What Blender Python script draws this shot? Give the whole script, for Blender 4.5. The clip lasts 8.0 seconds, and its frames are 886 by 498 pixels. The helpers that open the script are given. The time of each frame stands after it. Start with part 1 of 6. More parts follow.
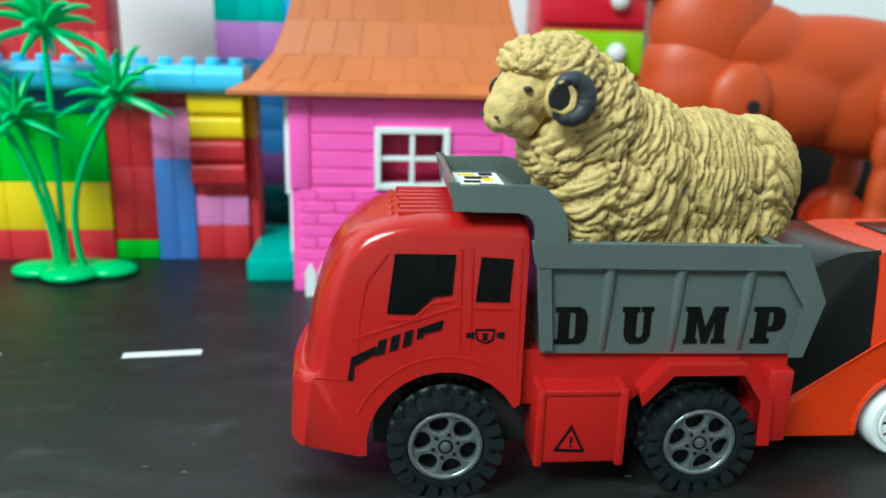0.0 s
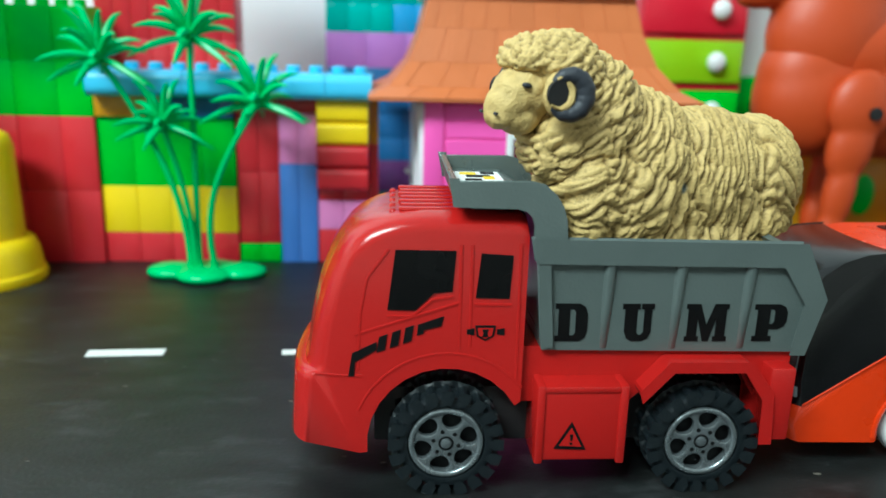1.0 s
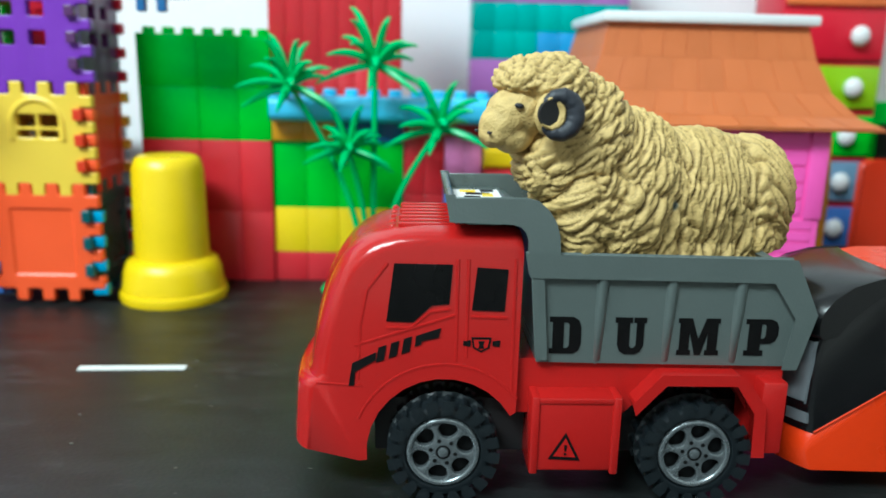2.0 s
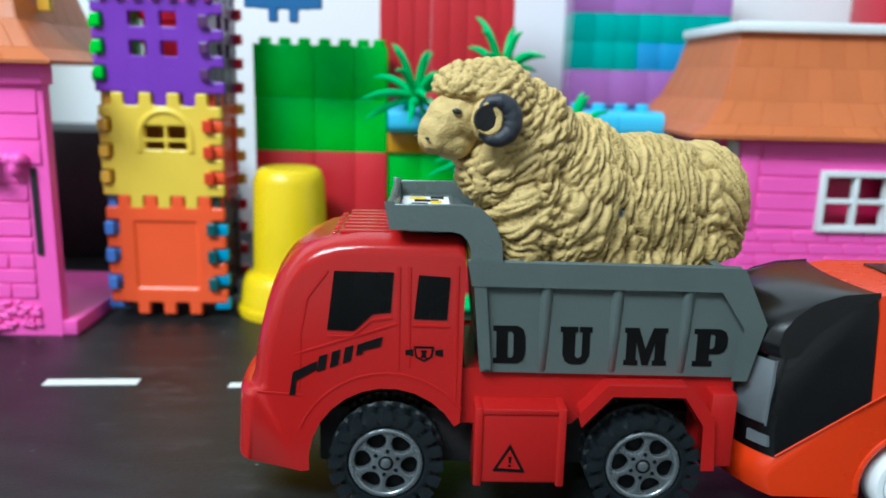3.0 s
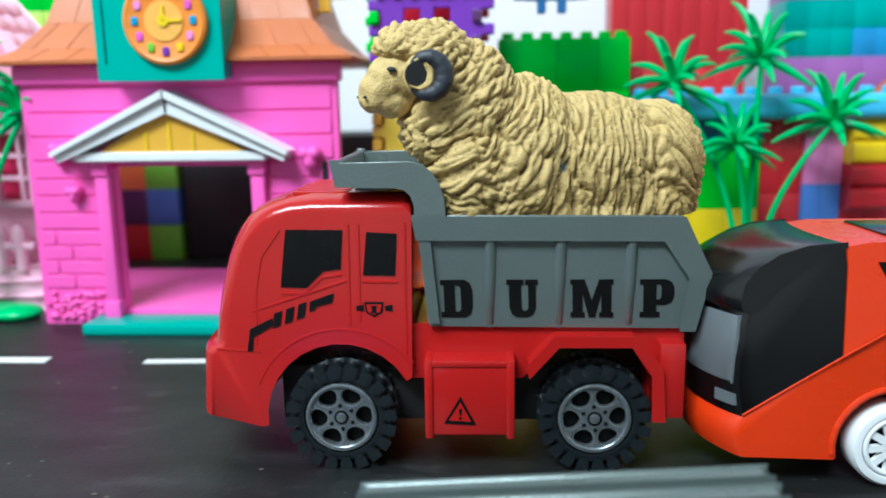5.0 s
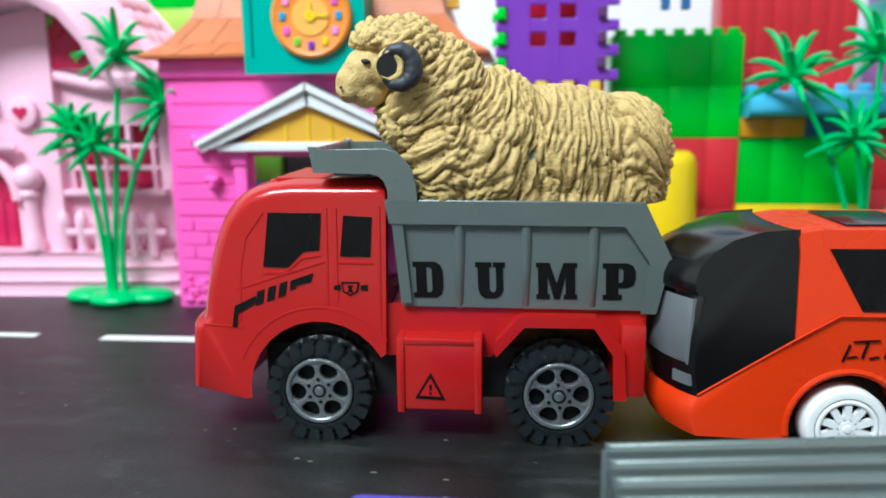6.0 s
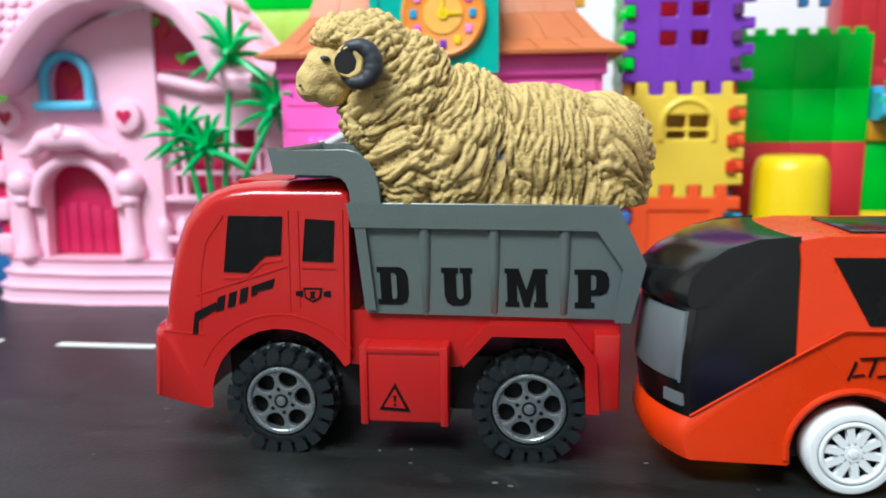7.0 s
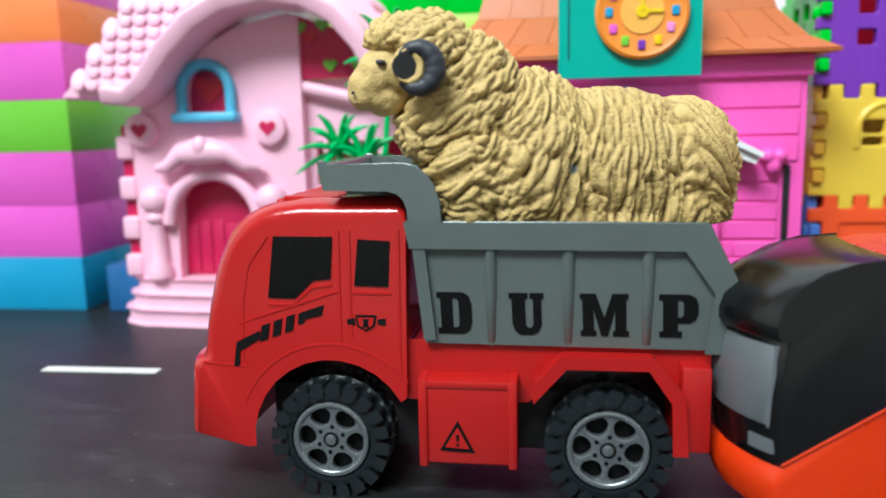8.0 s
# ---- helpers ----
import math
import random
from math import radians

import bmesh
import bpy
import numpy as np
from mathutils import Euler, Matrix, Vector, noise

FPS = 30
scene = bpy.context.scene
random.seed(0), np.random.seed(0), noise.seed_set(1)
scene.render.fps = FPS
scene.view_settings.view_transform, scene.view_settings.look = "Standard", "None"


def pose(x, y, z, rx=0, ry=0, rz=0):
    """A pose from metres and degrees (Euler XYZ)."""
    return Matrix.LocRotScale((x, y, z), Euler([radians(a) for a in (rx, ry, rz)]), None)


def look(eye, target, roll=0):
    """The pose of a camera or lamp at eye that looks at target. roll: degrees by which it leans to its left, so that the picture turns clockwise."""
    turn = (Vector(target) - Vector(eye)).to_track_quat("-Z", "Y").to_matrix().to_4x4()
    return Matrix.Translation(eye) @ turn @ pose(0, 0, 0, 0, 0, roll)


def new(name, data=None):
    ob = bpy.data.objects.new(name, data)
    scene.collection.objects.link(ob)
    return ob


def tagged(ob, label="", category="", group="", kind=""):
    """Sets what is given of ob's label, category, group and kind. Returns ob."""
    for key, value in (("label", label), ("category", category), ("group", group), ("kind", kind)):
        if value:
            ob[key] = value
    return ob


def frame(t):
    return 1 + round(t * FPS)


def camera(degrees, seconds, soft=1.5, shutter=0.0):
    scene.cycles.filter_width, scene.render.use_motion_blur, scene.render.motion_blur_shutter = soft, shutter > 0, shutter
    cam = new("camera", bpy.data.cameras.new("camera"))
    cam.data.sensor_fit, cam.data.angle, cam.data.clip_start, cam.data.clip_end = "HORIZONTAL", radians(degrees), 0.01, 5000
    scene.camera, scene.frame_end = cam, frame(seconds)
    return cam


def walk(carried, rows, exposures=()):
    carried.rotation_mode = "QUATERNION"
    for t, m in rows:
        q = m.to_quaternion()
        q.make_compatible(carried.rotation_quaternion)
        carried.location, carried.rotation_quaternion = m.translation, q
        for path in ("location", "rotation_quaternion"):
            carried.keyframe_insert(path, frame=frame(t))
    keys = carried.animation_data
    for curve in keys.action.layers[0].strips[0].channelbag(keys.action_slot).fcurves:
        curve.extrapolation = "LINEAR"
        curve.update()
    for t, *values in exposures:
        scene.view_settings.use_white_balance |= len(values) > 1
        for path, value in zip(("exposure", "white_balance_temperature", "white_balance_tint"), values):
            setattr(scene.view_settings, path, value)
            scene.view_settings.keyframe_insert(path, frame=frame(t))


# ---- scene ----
FOV = 59.8
cam = camera(FOV, 8.0, soft=1.65, shutter=0.3)
# close focus on the truck's side: the houses behind are a little soft
cam.data.dof.use_dof = True
cam.data.dof.focus_distance = 0.27
cam.data.dof.aperture_fstop = 8.2


def eye(x, y, z, pitch, yaw, roll):
    return pose(x, y, z, 90 + pitch, 0, yaw) @ pose(0, 0, 0, 0, 0, roll)


CAMERA_ROWS = [
    (0.0, eye(0.0234, -0.2409, 0.1563, -15.70, -6.50, 1.65)),
    (0.5, eye(-0.0100, -0.2443, 0.1548, -15.37, -5.72, 1.66)),
    (1.0, eye(-0.0392, -0.2447, 0.1519, -14.86, -4.37, 1.51)),
    (1.5, eye(-0.0830, -0.2524, 0.1508, -14.01, -2.23, 1.27)),
    (2.0, eye(-0.1295, -0.2527, 0.1517, -13.23, -1.82, 1.36)),
    (3.5, eye(-0.2354, -0.2382, 0.1483, -12.30, -0.40, 0.96)),
    (4.0, eye(-0.2674, -0.2491, 0.1391, -11.90, 1.41, -0.45)),
    (4.5, eye(-0.3024, -0.2488, 0.1346, -11.39, 1.94, -0.75)),
    (5.8, eye(-0.3692, -0.2681, 0.1264, -10.74, 5.70, -0.77)),
    (6.0, eye(-0.3840, -0.2709, 0.1267, -10.85, 5.66, -0.55)),
    (6.5, eye(-0.4276, -0.2687, 0.1213, -10.50, 6.37, -0.63)),
    (7.0, eye(-0.4514, -0.2579, 0.1227, -10.12, 6.66, -0.65)),
    (7.5, eye(-0.5112, -0.2477, 0.1213, -9.59, 6.74, -1.34)),
    (8.0, eye(-0.5465, -0.2353, 0.1219, -9.23, 7.55, -1.28)),
]
EXPOSURES = [(0.0, 0.20, 5800, -15.0), (2.0, 0.14, 5750, -10.0), (3.5, -0.08, 5450, -4.0), (4.5, 0.06, 5500, -4.5), (6.0, 0.12, 5850, -1.0), (8.0, 0.04, 6100, 0.5)]
walk(cam, CAMERA_ROWS, EXPOSURES)

# ---- light: a lit room at night, one ceiling lamp and a dim bounce ----
world = bpy.data.worlds.new("room_air")
scene.world = world
world.use_nodes = True
world.node_tree.nodes["Background"].inputs[0].default_value = (0.9, 1.0, 0.98, 1)
world.node_tree.nodes["Background"].inputs[1].default_value = 0.16

lamp_data = bpy.data.lights.new("ceiling_light", "AREA")
lamp_data.shape, lamp_data.size, lamp_data.size_y = "RECTANGLE", 1.1, 0.45
lamp_data.energy = 60
lamp_data.color = (0.95, 0.98, 1.0)
LAMP_AT = (-1.05, -1.10, 1.60)
lamp = new("ceiling_light", lamp_data)
lamp.matrix_world = look(LAMP_AT, (-0.3, 0.15, 0))


# ---- materials ----
def lin(r, g, b):
    return tuple(((c / 255 + 0.055) / 1.055) ** 2.4 if c > 10 else c / 255 / 12.92 for c in (r, g, b))


def plastic(name, rgb, rough=0.35, metal=0.0, vary=0.10, scale=60.0, bump=0.08, grain=900.0, spread=0.0, shine=0.5):
    """Moulded plastic or paint: faint mottling, scuffed gloss and fine relief. spread: piece-to-piece difference."""
    m = bpy.data.materials.new(name)
    m.use_nodes = True
    nt, b = m.node_tree, m.node_tree.nodes["Principled BSDF"]
    link = nt.links.new
    co = nt.nodes.new("ShaderNodeTexCoord")
    n1 = nt.nodes.new("ShaderNodeTexNoise")
    n1.inputs["Scale"].default_value, n1.inputs["Detail"].default_value = scale, 5
    n2 = nt.nodes.new("ShaderNodeTexNoise")
    n2.inputs["Scale"].default_value, n2.inputs["Detail"].default_value = grain, 3
    link(co.outputs["Object"], n1.inputs["Vector"])
    link(co.outputs["Object"], n2.inputs["Vector"])
    base = lin(*rgb)
    mix = nt.nodes.new("ShaderNodeMix")
    mix.data_type = "RGBA"
    mix.inputs[6].default_value = (*[c * (1 - vary) for c in base], 1)
    mix.inputs[7].default_value = (*[min(1, c * (1 + vary)) for c in base], 1)
    link(n1.outputs["Fac"], mix.inputs[0])
    out = mix.outputs[2]
    if spread:
        info = nt.nodes.new("ShaderNodeObjectInfo")
        ramp = nt.nodes.new("ShaderNodeMapRange")
        ramp.inputs[3].default_value, ramp.inputs[4].default_value = 1 - spread, 1 + spread * 0.5
        hsv = nt.nodes.new("ShaderNodeHueSaturation")
        link(info.outputs["Random"], ramp.inputs[0])
        link(ramp.outputs[0], hsv.inputs["Value"])
        link(out, hsv.inputs["Color"])
        out = hsv.outputs[0]
    link(out, b.inputs["Base Color"])
    r = nt.nodes.new("ShaderNodeMapRange")
    r.inputs[3].default_value, r.inputs[4].default_value = max(0.04, rough - 0.1), min(1, rough + 0.12)
    link(n1.outputs["Fac"], r.inputs[0])
    link(r.outputs[0], b.inputs["Roughness"])
    b.inputs["Metallic"].default_value = metal
    b.inputs["Specular IOR Level"].default_value = shine
    if bump:
        bp = nt.nodes.new("ShaderNodeBump")
        bp.inputs["Strength"].default_value, bp.inputs["Distance"].default_value = bump, 0.0006
        link(n2.outputs["Fac"], bp.inputs["Height"])
        link(bp.outputs[0], b.inputs["Normal"])
    return m


def board_material():
    m = plastic("black_board", (24, 23, 25), 0.47, vary=0.25, scale=14, bump=0.25, grain=500)
    nt = m.node_tree
    b = nt.nodes["Principled BSDF"]
    link = nt.links.new
    co = nt.nodes.new("ShaderNodeTexCoord")
    mp = nt.nodes.new("ShaderNodeMapping")
    mp.inputs["Scale"].default_value = (9, 26, 1)
    st = nt.nodes.new("ShaderNodeTexNoise")
    st.inputs["Scale"].default_value, st.inputs["Detail"].default_value = 3.0, 6
    link(co.outputs["Object"], mp.inputs["Vector"])
    link(mp.outputs[0], st.inputs["Vector"])
    ramp = nt.nodes.new("ShaderNodeValToRGB")
    ramp.color_ramp.elements[0].position, ramp.color_ramp.elements[0].color = 0.35, (*lin(15, 17, 17), 1)
    ramp.color_ramp.elements[1].position, ramp.color_ramp.elements[1].color = 0.75, (*lin(32, 35, 35), 1)
    link(st.outputs["Fac"], ramp.inputs[0])
    # dust specks
    dust = nt.nodes.new("ShaderNodeTexVoronoi")
    dust.inputs["Scale"].default_value = 55
    link(co.outputs["Object"], dust.inputs["Vector"])
    dr = nt.nodes.new("ShaderNodeMapRange")
    dr.inputs[1].default_value, dr.inputs[2].default_value = 0.035, 0.055
    dr.inputs[3].default_value, dr.inputs[4].default_value = 0.35, 0.0
    link(dust.outputs["Distance"], dr.inputs[0])
    mix = nt.nodes.new("ShaderNodeMix")
    mix.data_type = "RGBA"
    link(dr.outputs[0], mix.inputs[0])
    link(ramp.outputs[0], mix.inputs[6])
    mix.inputs[7].default_value = (*lin(120, 115, 110), 1)
    # pale scuffs from rubbing
    sc = nt.nodes.new("ShaderNodeTexNoise")
    sc.inputs["Scale"].default_value, sc.inputs["Detail"].default_value, sc.inputs["Roughness"].default_value = 26, 10, 0.72
    mp2 = nt.nodes.new("ShaderNodeMapping")
    mp2.inputs["Scale"].default_value = (1.0, 2.2, 1)
    link(co.outputs["Object"], mp2.inputs["Vector"])
    link(mp2.outputs[0], sc.inputs["Vector"])
    sr = nt.nodes.new("ShaderNodeMapRange")
    sr.inputs[1].default_value, sr.inputs[2].default_value = 0.56, 0.74
    sr.inputs[3].default_value, sr.inputs[4].default_value = 0.0, 0.75
    link(sc.outputs["Fac"], sr.inputs[0])
    mix2 = nt.nodes.new("ShaderNodeMix")
    mix2.data_type = "RGBA"
    link(sr.outputs[0], mix2.inputs[0])
    link(mix.outputs[2], mix2.inputs[6])
    mix2.inputs[7].default_value = (*lin(66, 66, 68), 1)
    link(mix2.outputs[2], b.inputs["Base Color"])
    return m


def wool_material():
    m = plastic("cream_resin_wool", (206, 176, 112), 0.6, vary=0.10, scale=90, bump=0.8, grain=1300)
    nt = m.node_tree
    b = nt.nodes["Principled BSDF"]
    link = nt.links.new
    src = b.inputs["Base Color"].links[0].from_socket
    # creases coloured darker by pointiness: brown wash and the folds' shade painted in
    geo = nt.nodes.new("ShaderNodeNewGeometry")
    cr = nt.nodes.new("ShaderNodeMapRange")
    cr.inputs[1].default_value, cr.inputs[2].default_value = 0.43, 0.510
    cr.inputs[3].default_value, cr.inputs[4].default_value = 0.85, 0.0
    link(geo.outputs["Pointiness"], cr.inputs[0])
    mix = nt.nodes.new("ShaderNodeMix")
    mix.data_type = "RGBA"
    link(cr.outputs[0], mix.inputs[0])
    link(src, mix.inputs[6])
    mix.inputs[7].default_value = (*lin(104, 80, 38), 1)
    # brown wash in patches
    n = nt.nodes.new("ShaderNodeTexNoise")
    n.inputs["Scale"].default_value, n.inputs["Detail"].default_value = 45, 6
    co = nt.nodes.new("ShaderNodeTexCoord")
    link(co.outputs["Object"], n.inputs["Vector"])
    wr = nt.nodes.new("ShaderNodeMapRange")
    wr.inputs[1].default_value, wr.inputs[2].default_value = 0.55, 0.75
    wr.inputs[4].default_value = 0.65
    link(n.outputs["Fac"], wr.inputs[0])
    mix2 = nt.nodes.new("ShaderNodeMix")
    mix2.data_type = "RGBA"
    link(wr.outputs[0], mix2.inputs[0])
    link(mix.outputs[2], mix2.inputs[6])
    mix2.inputs[7].default_value = (*lin(168, 138, 76), 1)
    # small chips of blue-grey paint
    v = nt.nodes.new("ShaderNodeTexVoronoi")
    v.inputs["Scale"].default_value = 34
    link(co.outputs["Object"], v.inputs["Vector"])
    vr = nt.nodes.new("ShaderNodeMapRange")
    vr.inputs[1].default_value, vr.inputs[2].default_value = 0.05, 0.08
    vr.inputs[3].default_value, vr.inputs[4].default_value = 0.8, 0.0
    link(v.outputs["Distance"], vr.inputs[0])
    mix3 = nt.nodes.new("ShaderNodeMix")
    mix3.data_type = "RGBA"
    link(vr.outputs[0], mix3.inputs[0])
    link(mix2.outputs[2], mix3.inputs[6])
    mix3.inputs[7].default_value = (*lin(85, 105, 110), 1)
    link(mix3.outputs[2], b.inputs["Base Color"])
    return m


def wall_material():
    return plastic("white_wall_paint", (243, 243, 246), 0.75, vary=0.03, scale=9, bump=0.3, grain=300)


BOARD, WOOL, WALL = board_material(), wool_material(), wall_material()
# for walls out of view; tone tuned to set how much light they bounce
ROOM_WALL = plastic("pale_wall_paint", (222, 219, 214), 0.8, vary=0.05, scale=6, bump=0.3, grain=300)
DASH = plastic("white_paper", (225, 225, 222), 0.7, vary=0.06, scale=120, bump=0.2)
RED = plastic("red_plastic", (171, 25, 25), 0.16, vary=0.06, scale=40)
TRUCK_GREY = plastic("grey_plastic", (100, 109, 107), 0.30, metal=0.25, vary=0.10, scale=35, bump=0.15)
RIM_GREY = plastic("silver_plastic", (140, 146, 150), 0.24, metal=0.75, vary=0.10, scale=200)
TYRE = plastic("black_rubber", (20, 26, 30), 0.42, vary=0.2, scale=120, bump=0.3, shine=0.45)
BLACK = plastic("black_print_and_shade", (10, 10, 11), 0.55, vary=0.3, scale=150, bump=0.05, shine=0.18)
GLASSY = plastic("black_window_print", (9, 9, 10), 0.26, vary=0.3, scale=60, bump=0.03, shine=0.25)
# dark tone for underparts; also stands for shade in slit, hollow and joint hole
UNDER = plastic("dark_parts_and_shade", (24, 22, 24), 0.6)
BUS_ORANGE = plastic("orange_plastic", (210, 52, 8), 0.28, vary=0.05, scale=40)
BUS_BLACK = plastic("smoked_plastic", (12, 12, 14), 0.20, vary=0.25, scale=50, bump=0.03)
BUS_GREY = plastic("grey_windscreen", (98, 102, 106), 0.4, vary=0.12, scale=70)
WHITE = plastic("white_plastic", (232, 234, 236), 0.35, vary=0.04, scale=60)
PINK = plastic("hot_pink_plastic", (250, 94, 190), 0.42, vary=0.06, scale=50, bump=0.15)
PINK_PALE = plastic("pale_pink_plastic", (253, 194, 218), 0.36, vary=0.06, scale=40, bump=0.12)
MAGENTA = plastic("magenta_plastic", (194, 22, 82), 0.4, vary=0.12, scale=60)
ROOF = plastic("terracotta_plastic", (196, 108, 58), 0.45, vary=0.09, scale=45, bump=0.2, spread=0.06)
TEAL = plastic("teal_plastic", (16, 168, 152), 0.35, vary=0.07)
AQUA = plastic("pale_blue_plastic", (96, 186, 222), 0.35, vary=0.06)
LEAF = plastic("green_palm_plastic", (28, 190, 104), 0.32, vary=0.12, scale=80)
YELLOW_CUP = plastic("yellow_plastic", (240, 204, 6), 0.34, vary=0.06)
HORSE = plastic("burnt_orange_plastic", (190, 70, 26), 0.44, vary=0.06, scale=25)
HORN = plastic("dark_horn_paint", (44, 46, 54), 0.5, vary=0.35, scale=160, bump=0.3)
PURPLE_FORE = plastic("violet_plastic", (92, 82, 190), 0.35)


def brick_colour(name, rgb):
    return plastic(name, rgb, 0.3, vary=0.06, scale=45, spread=0.10)


BR = {
    "red": brick_colour("brick_red", (206, 40, 52)),
    "green": brick_colour("brick_green", (18, 200, 36)),
    "yellow": brick_colour("brick_yellow", (244, 208, 16)),
    "pink": brick_colour("brick_pink", (240, 142, 208)),
    "blue": brick_colour("brick_blue", (80, 126, 208)),
    "sky": brick_colour("brick_sky", (92, 196, 240)),
    "navy": brick_colour("brick_navy", (44, 100, 156)),
    "purple": brick_colour("brick_purple", (168, 110, 190)),
    "plum": brick_colour("brick_plum", (92, 50, 104)),
    "teal": brick_colour("brick_teal", (20, 172, 164)),
    "deep": brick_colour("brick_deep_teal", (14, 84, 90)),
    "azure": brick_colour("brick_azure", (56, 152, 214)),
    "lime": brick_colour("brick_lime", (120, 200, 60)),
    "hot": brick_colour("brick_hot_pink", (228, 92, 200)),
    "orange": brick_colour("brick_orange", (238, 130, 74)),
    "cyan": brick_colour("brick_cyan", (44, 158, 206)),
    "amber": brick_colour("brick_amber", (214, 150, 22)),
    "violet": brick_colour("panel_violet", (118, 52, 178)),
    "canary": brick_colour("panel_yellow", (240, 204, 70)),
    "coral": brick_colour("panel_orange", (252, 92, 44)),
    "rust": brick_colour("panel_red", (216, 56, 26)),
    "gold": brick_colour("panel_gold", (236, 180, 60)),
    "lemonlime": brick_colour("brick_pale_lime", (190, 226, 96)),
    "crimson": brick_colour("drawer_crimson", (206, 24, 52)),
    "acid": brick_colour("drawer_lime", (160, 214, 20)),
    "slate": brick_colour("drawer_slate", (122, 158, 190)),
}


# ---- mesh helpers ----
def thing(name, at, label, category, group="", kind=""):
    ob = new(name)
    ob.location = at
    ob.empty_display_size = 0.01
    return tagged(ob, label, category, group, kind)


def finish(bm, bevel=0.0, segments=2, angle=35):
    if bevel:
        bm.normal_update()
        edges = [e for e in bm.edges if len(e.link_faces) == 2 and e.calc_face_angle(0) > radians(angle)]
        bmesh.ops.bevel(bm, geom=edges, offset=bevel, segments=segments, profile=0.5, affect="EDGES", clamp_overlap=True)
    bmesh.ops.recalc_face_normals(bm, faces=bm.faces)


def to_mesh(name, bm, material, shift=(0, 0, 0), smooth=40):
    me = bpy.data.meshes.new(name)
    bm.to_mesh(me)
    bm.free()
    me.transform(Matrix.Translation(-Vector(shift)))
    me.materials.append(material)
    if smooth:
        me.polygons.foreach_set("use_smooth", [True] * len(me.polygons))
        me.set_sharp_from_angle(angle=radians(smooth))
    return me


def root_of(ob):
    while ob.parent:
        ob = ob.parent
    return ob


def part(name, bm, material, parent, label="", smooth=40):
    """Links a bmesh, built in world coordinates, as one mesh object under a thing or a part of it."""
    ob = new(name, to_mesh(name, bm, material, root_of(parent).location, smooth))
    ob.parent = parent
    if label:
        ob["label"] = label
    return ob


def solid(name, bm, material, at, label, category, group="", kind=""):
    """A thing of one mesh, with its origin at its base."""
    ob = new(name, to_mesh(name, bm, material, at))
    ob.location = at
    return tagged(ob, label, category, group, kind)


def add_box(bm, x0, x1, y0, y1, z0, z1):
    vs = [bm.verts.new((x, y, z)) for z in (z0, z1) for x, y in ((x0, y0), (x1, y0), (x1, y1), (x0, y1))]
    for f in ((3, 2, 1, 0), (4, 5, 6, 7), (0, 1, 5, 4), (1, 2, 6, 5), (2, 3, 7, 6), (3, 0, 4, 7)):
        bm.faces.new([vs[i] for i in f])
    return vs


def box(x0, x1, y0, y1, z0, z1, bevel=0.0006, segments=2):
    bm = bmesh.new()
    add_box(bm, x0, x1, y0, y1, z0, z1)
    finish(bm, bevel, segments)
    return bm


def boxes(list_of, bevel=0.0005, segments=1):
    bm = bmesh.new()
    for b in list_of:
        add_box(bm, *b)
    finish(bm, bevel, segments)
    return bm


def add_prism(bm, pts, ys, shift=None):
    """A side outline (x, z) carried through the depths ys; shift(x, y, z) may bend it."""
    rings = []
    for y in ys:
        rings.append([bm.verts.new(shift(x, y, z) if shift else (x, y, z)) for x, z in pts])
    n = len(pts)
    for a, b in zip(rings, rings[1:]):
        for i in range(n):
            bm.faces.new((a[i], a[(i + 1) % n], b[(i + 1) % n], b[i]))
    bm.faces.new(rings[0])
    bm.faces.new(rings[-1][::-1])


def prism(pts, ys, bevel=0.0, segments=2, shift=None, angle=35):
    bm = bmesh.new()
    add_prism(bm, pts, ys, shift)
    finish(bm, bevel, segments, angle)
    return bm


def add_tube(bm, path, radii, sides=8, cap=True, squash=1.0):
    path = [Vector(p) for p in path]
    rings = []
    for i, p in enumerate(path):
        d = (path[min(i + 1, len(path) - 1)] - path[max(i - 1, 0)]).normalized()
        u = d.cross(Vector((0, 1, 0)) if abs(d.y) < 0.9 else Vector((1, 0, 0))).normalized()
        v = d.cross(u)
        r = radii[i] if isinstance(radii, (list, tuple)) else radii
        rings.append([bm.verts.new(p + (u * math.cos(a) * squash + v * math.sin(a)) * r) for a in (2 * math.pi * k / sides for k in range(sides))])
    for a, b in zip(rings, rings[1:]):
        for i in range(sides):
            bm.faces.new((a[i], a[(i + 1) % sides], b[(i + 1) % sides], b[i]))
    if cap:
        bm.faces.new(rings[0][::-1])
        bm.faces.new(rings[-1])


def tube(path, radii, sides=8):
    bm = bmesh.new()
    add_tube(bm, path, radii, sides)
    finish(bm)
    return bm


def add_lathe(bm, profile, steps=40, axis="z", centre=(0, 0, 0), ring_shape=False):
    """profile: (radius, height) pairs from one end of the axis to the other."""
    c = Vector(centre)
    rings = []
    for r, h in profile:
        ring = []
        for k in range(steps):
            a = 2 * math.pi * k / steps
            p = (r * math.cos(a), r * math.sin(a), h) if axis == "z" else (r * math.cos(a), h, r * math.sin(a))
            ring.append(bm.verts.new(c + Vector(p)))
        rings.append(ring)
    for a, b in zip(rings, rings[1:] + (rings[:1] if ring_shape else [])):
        for i in range(steps):
            bm.faces.new((a[i], a[(i + 1) % steps], b[(i + 1) % steps], b[i]))
    if not ring_shape:
        bm.faces.new(rings[0][::-1])
        bm.faces.new(rings[-1])


def lathe(profile, steps=40, axis="z", centre=(0, 0, 0)):
    bm = bmesh.new()
    add_lathe(bm, profile, steps, axis, centre)
    finish(bm)
    return bm


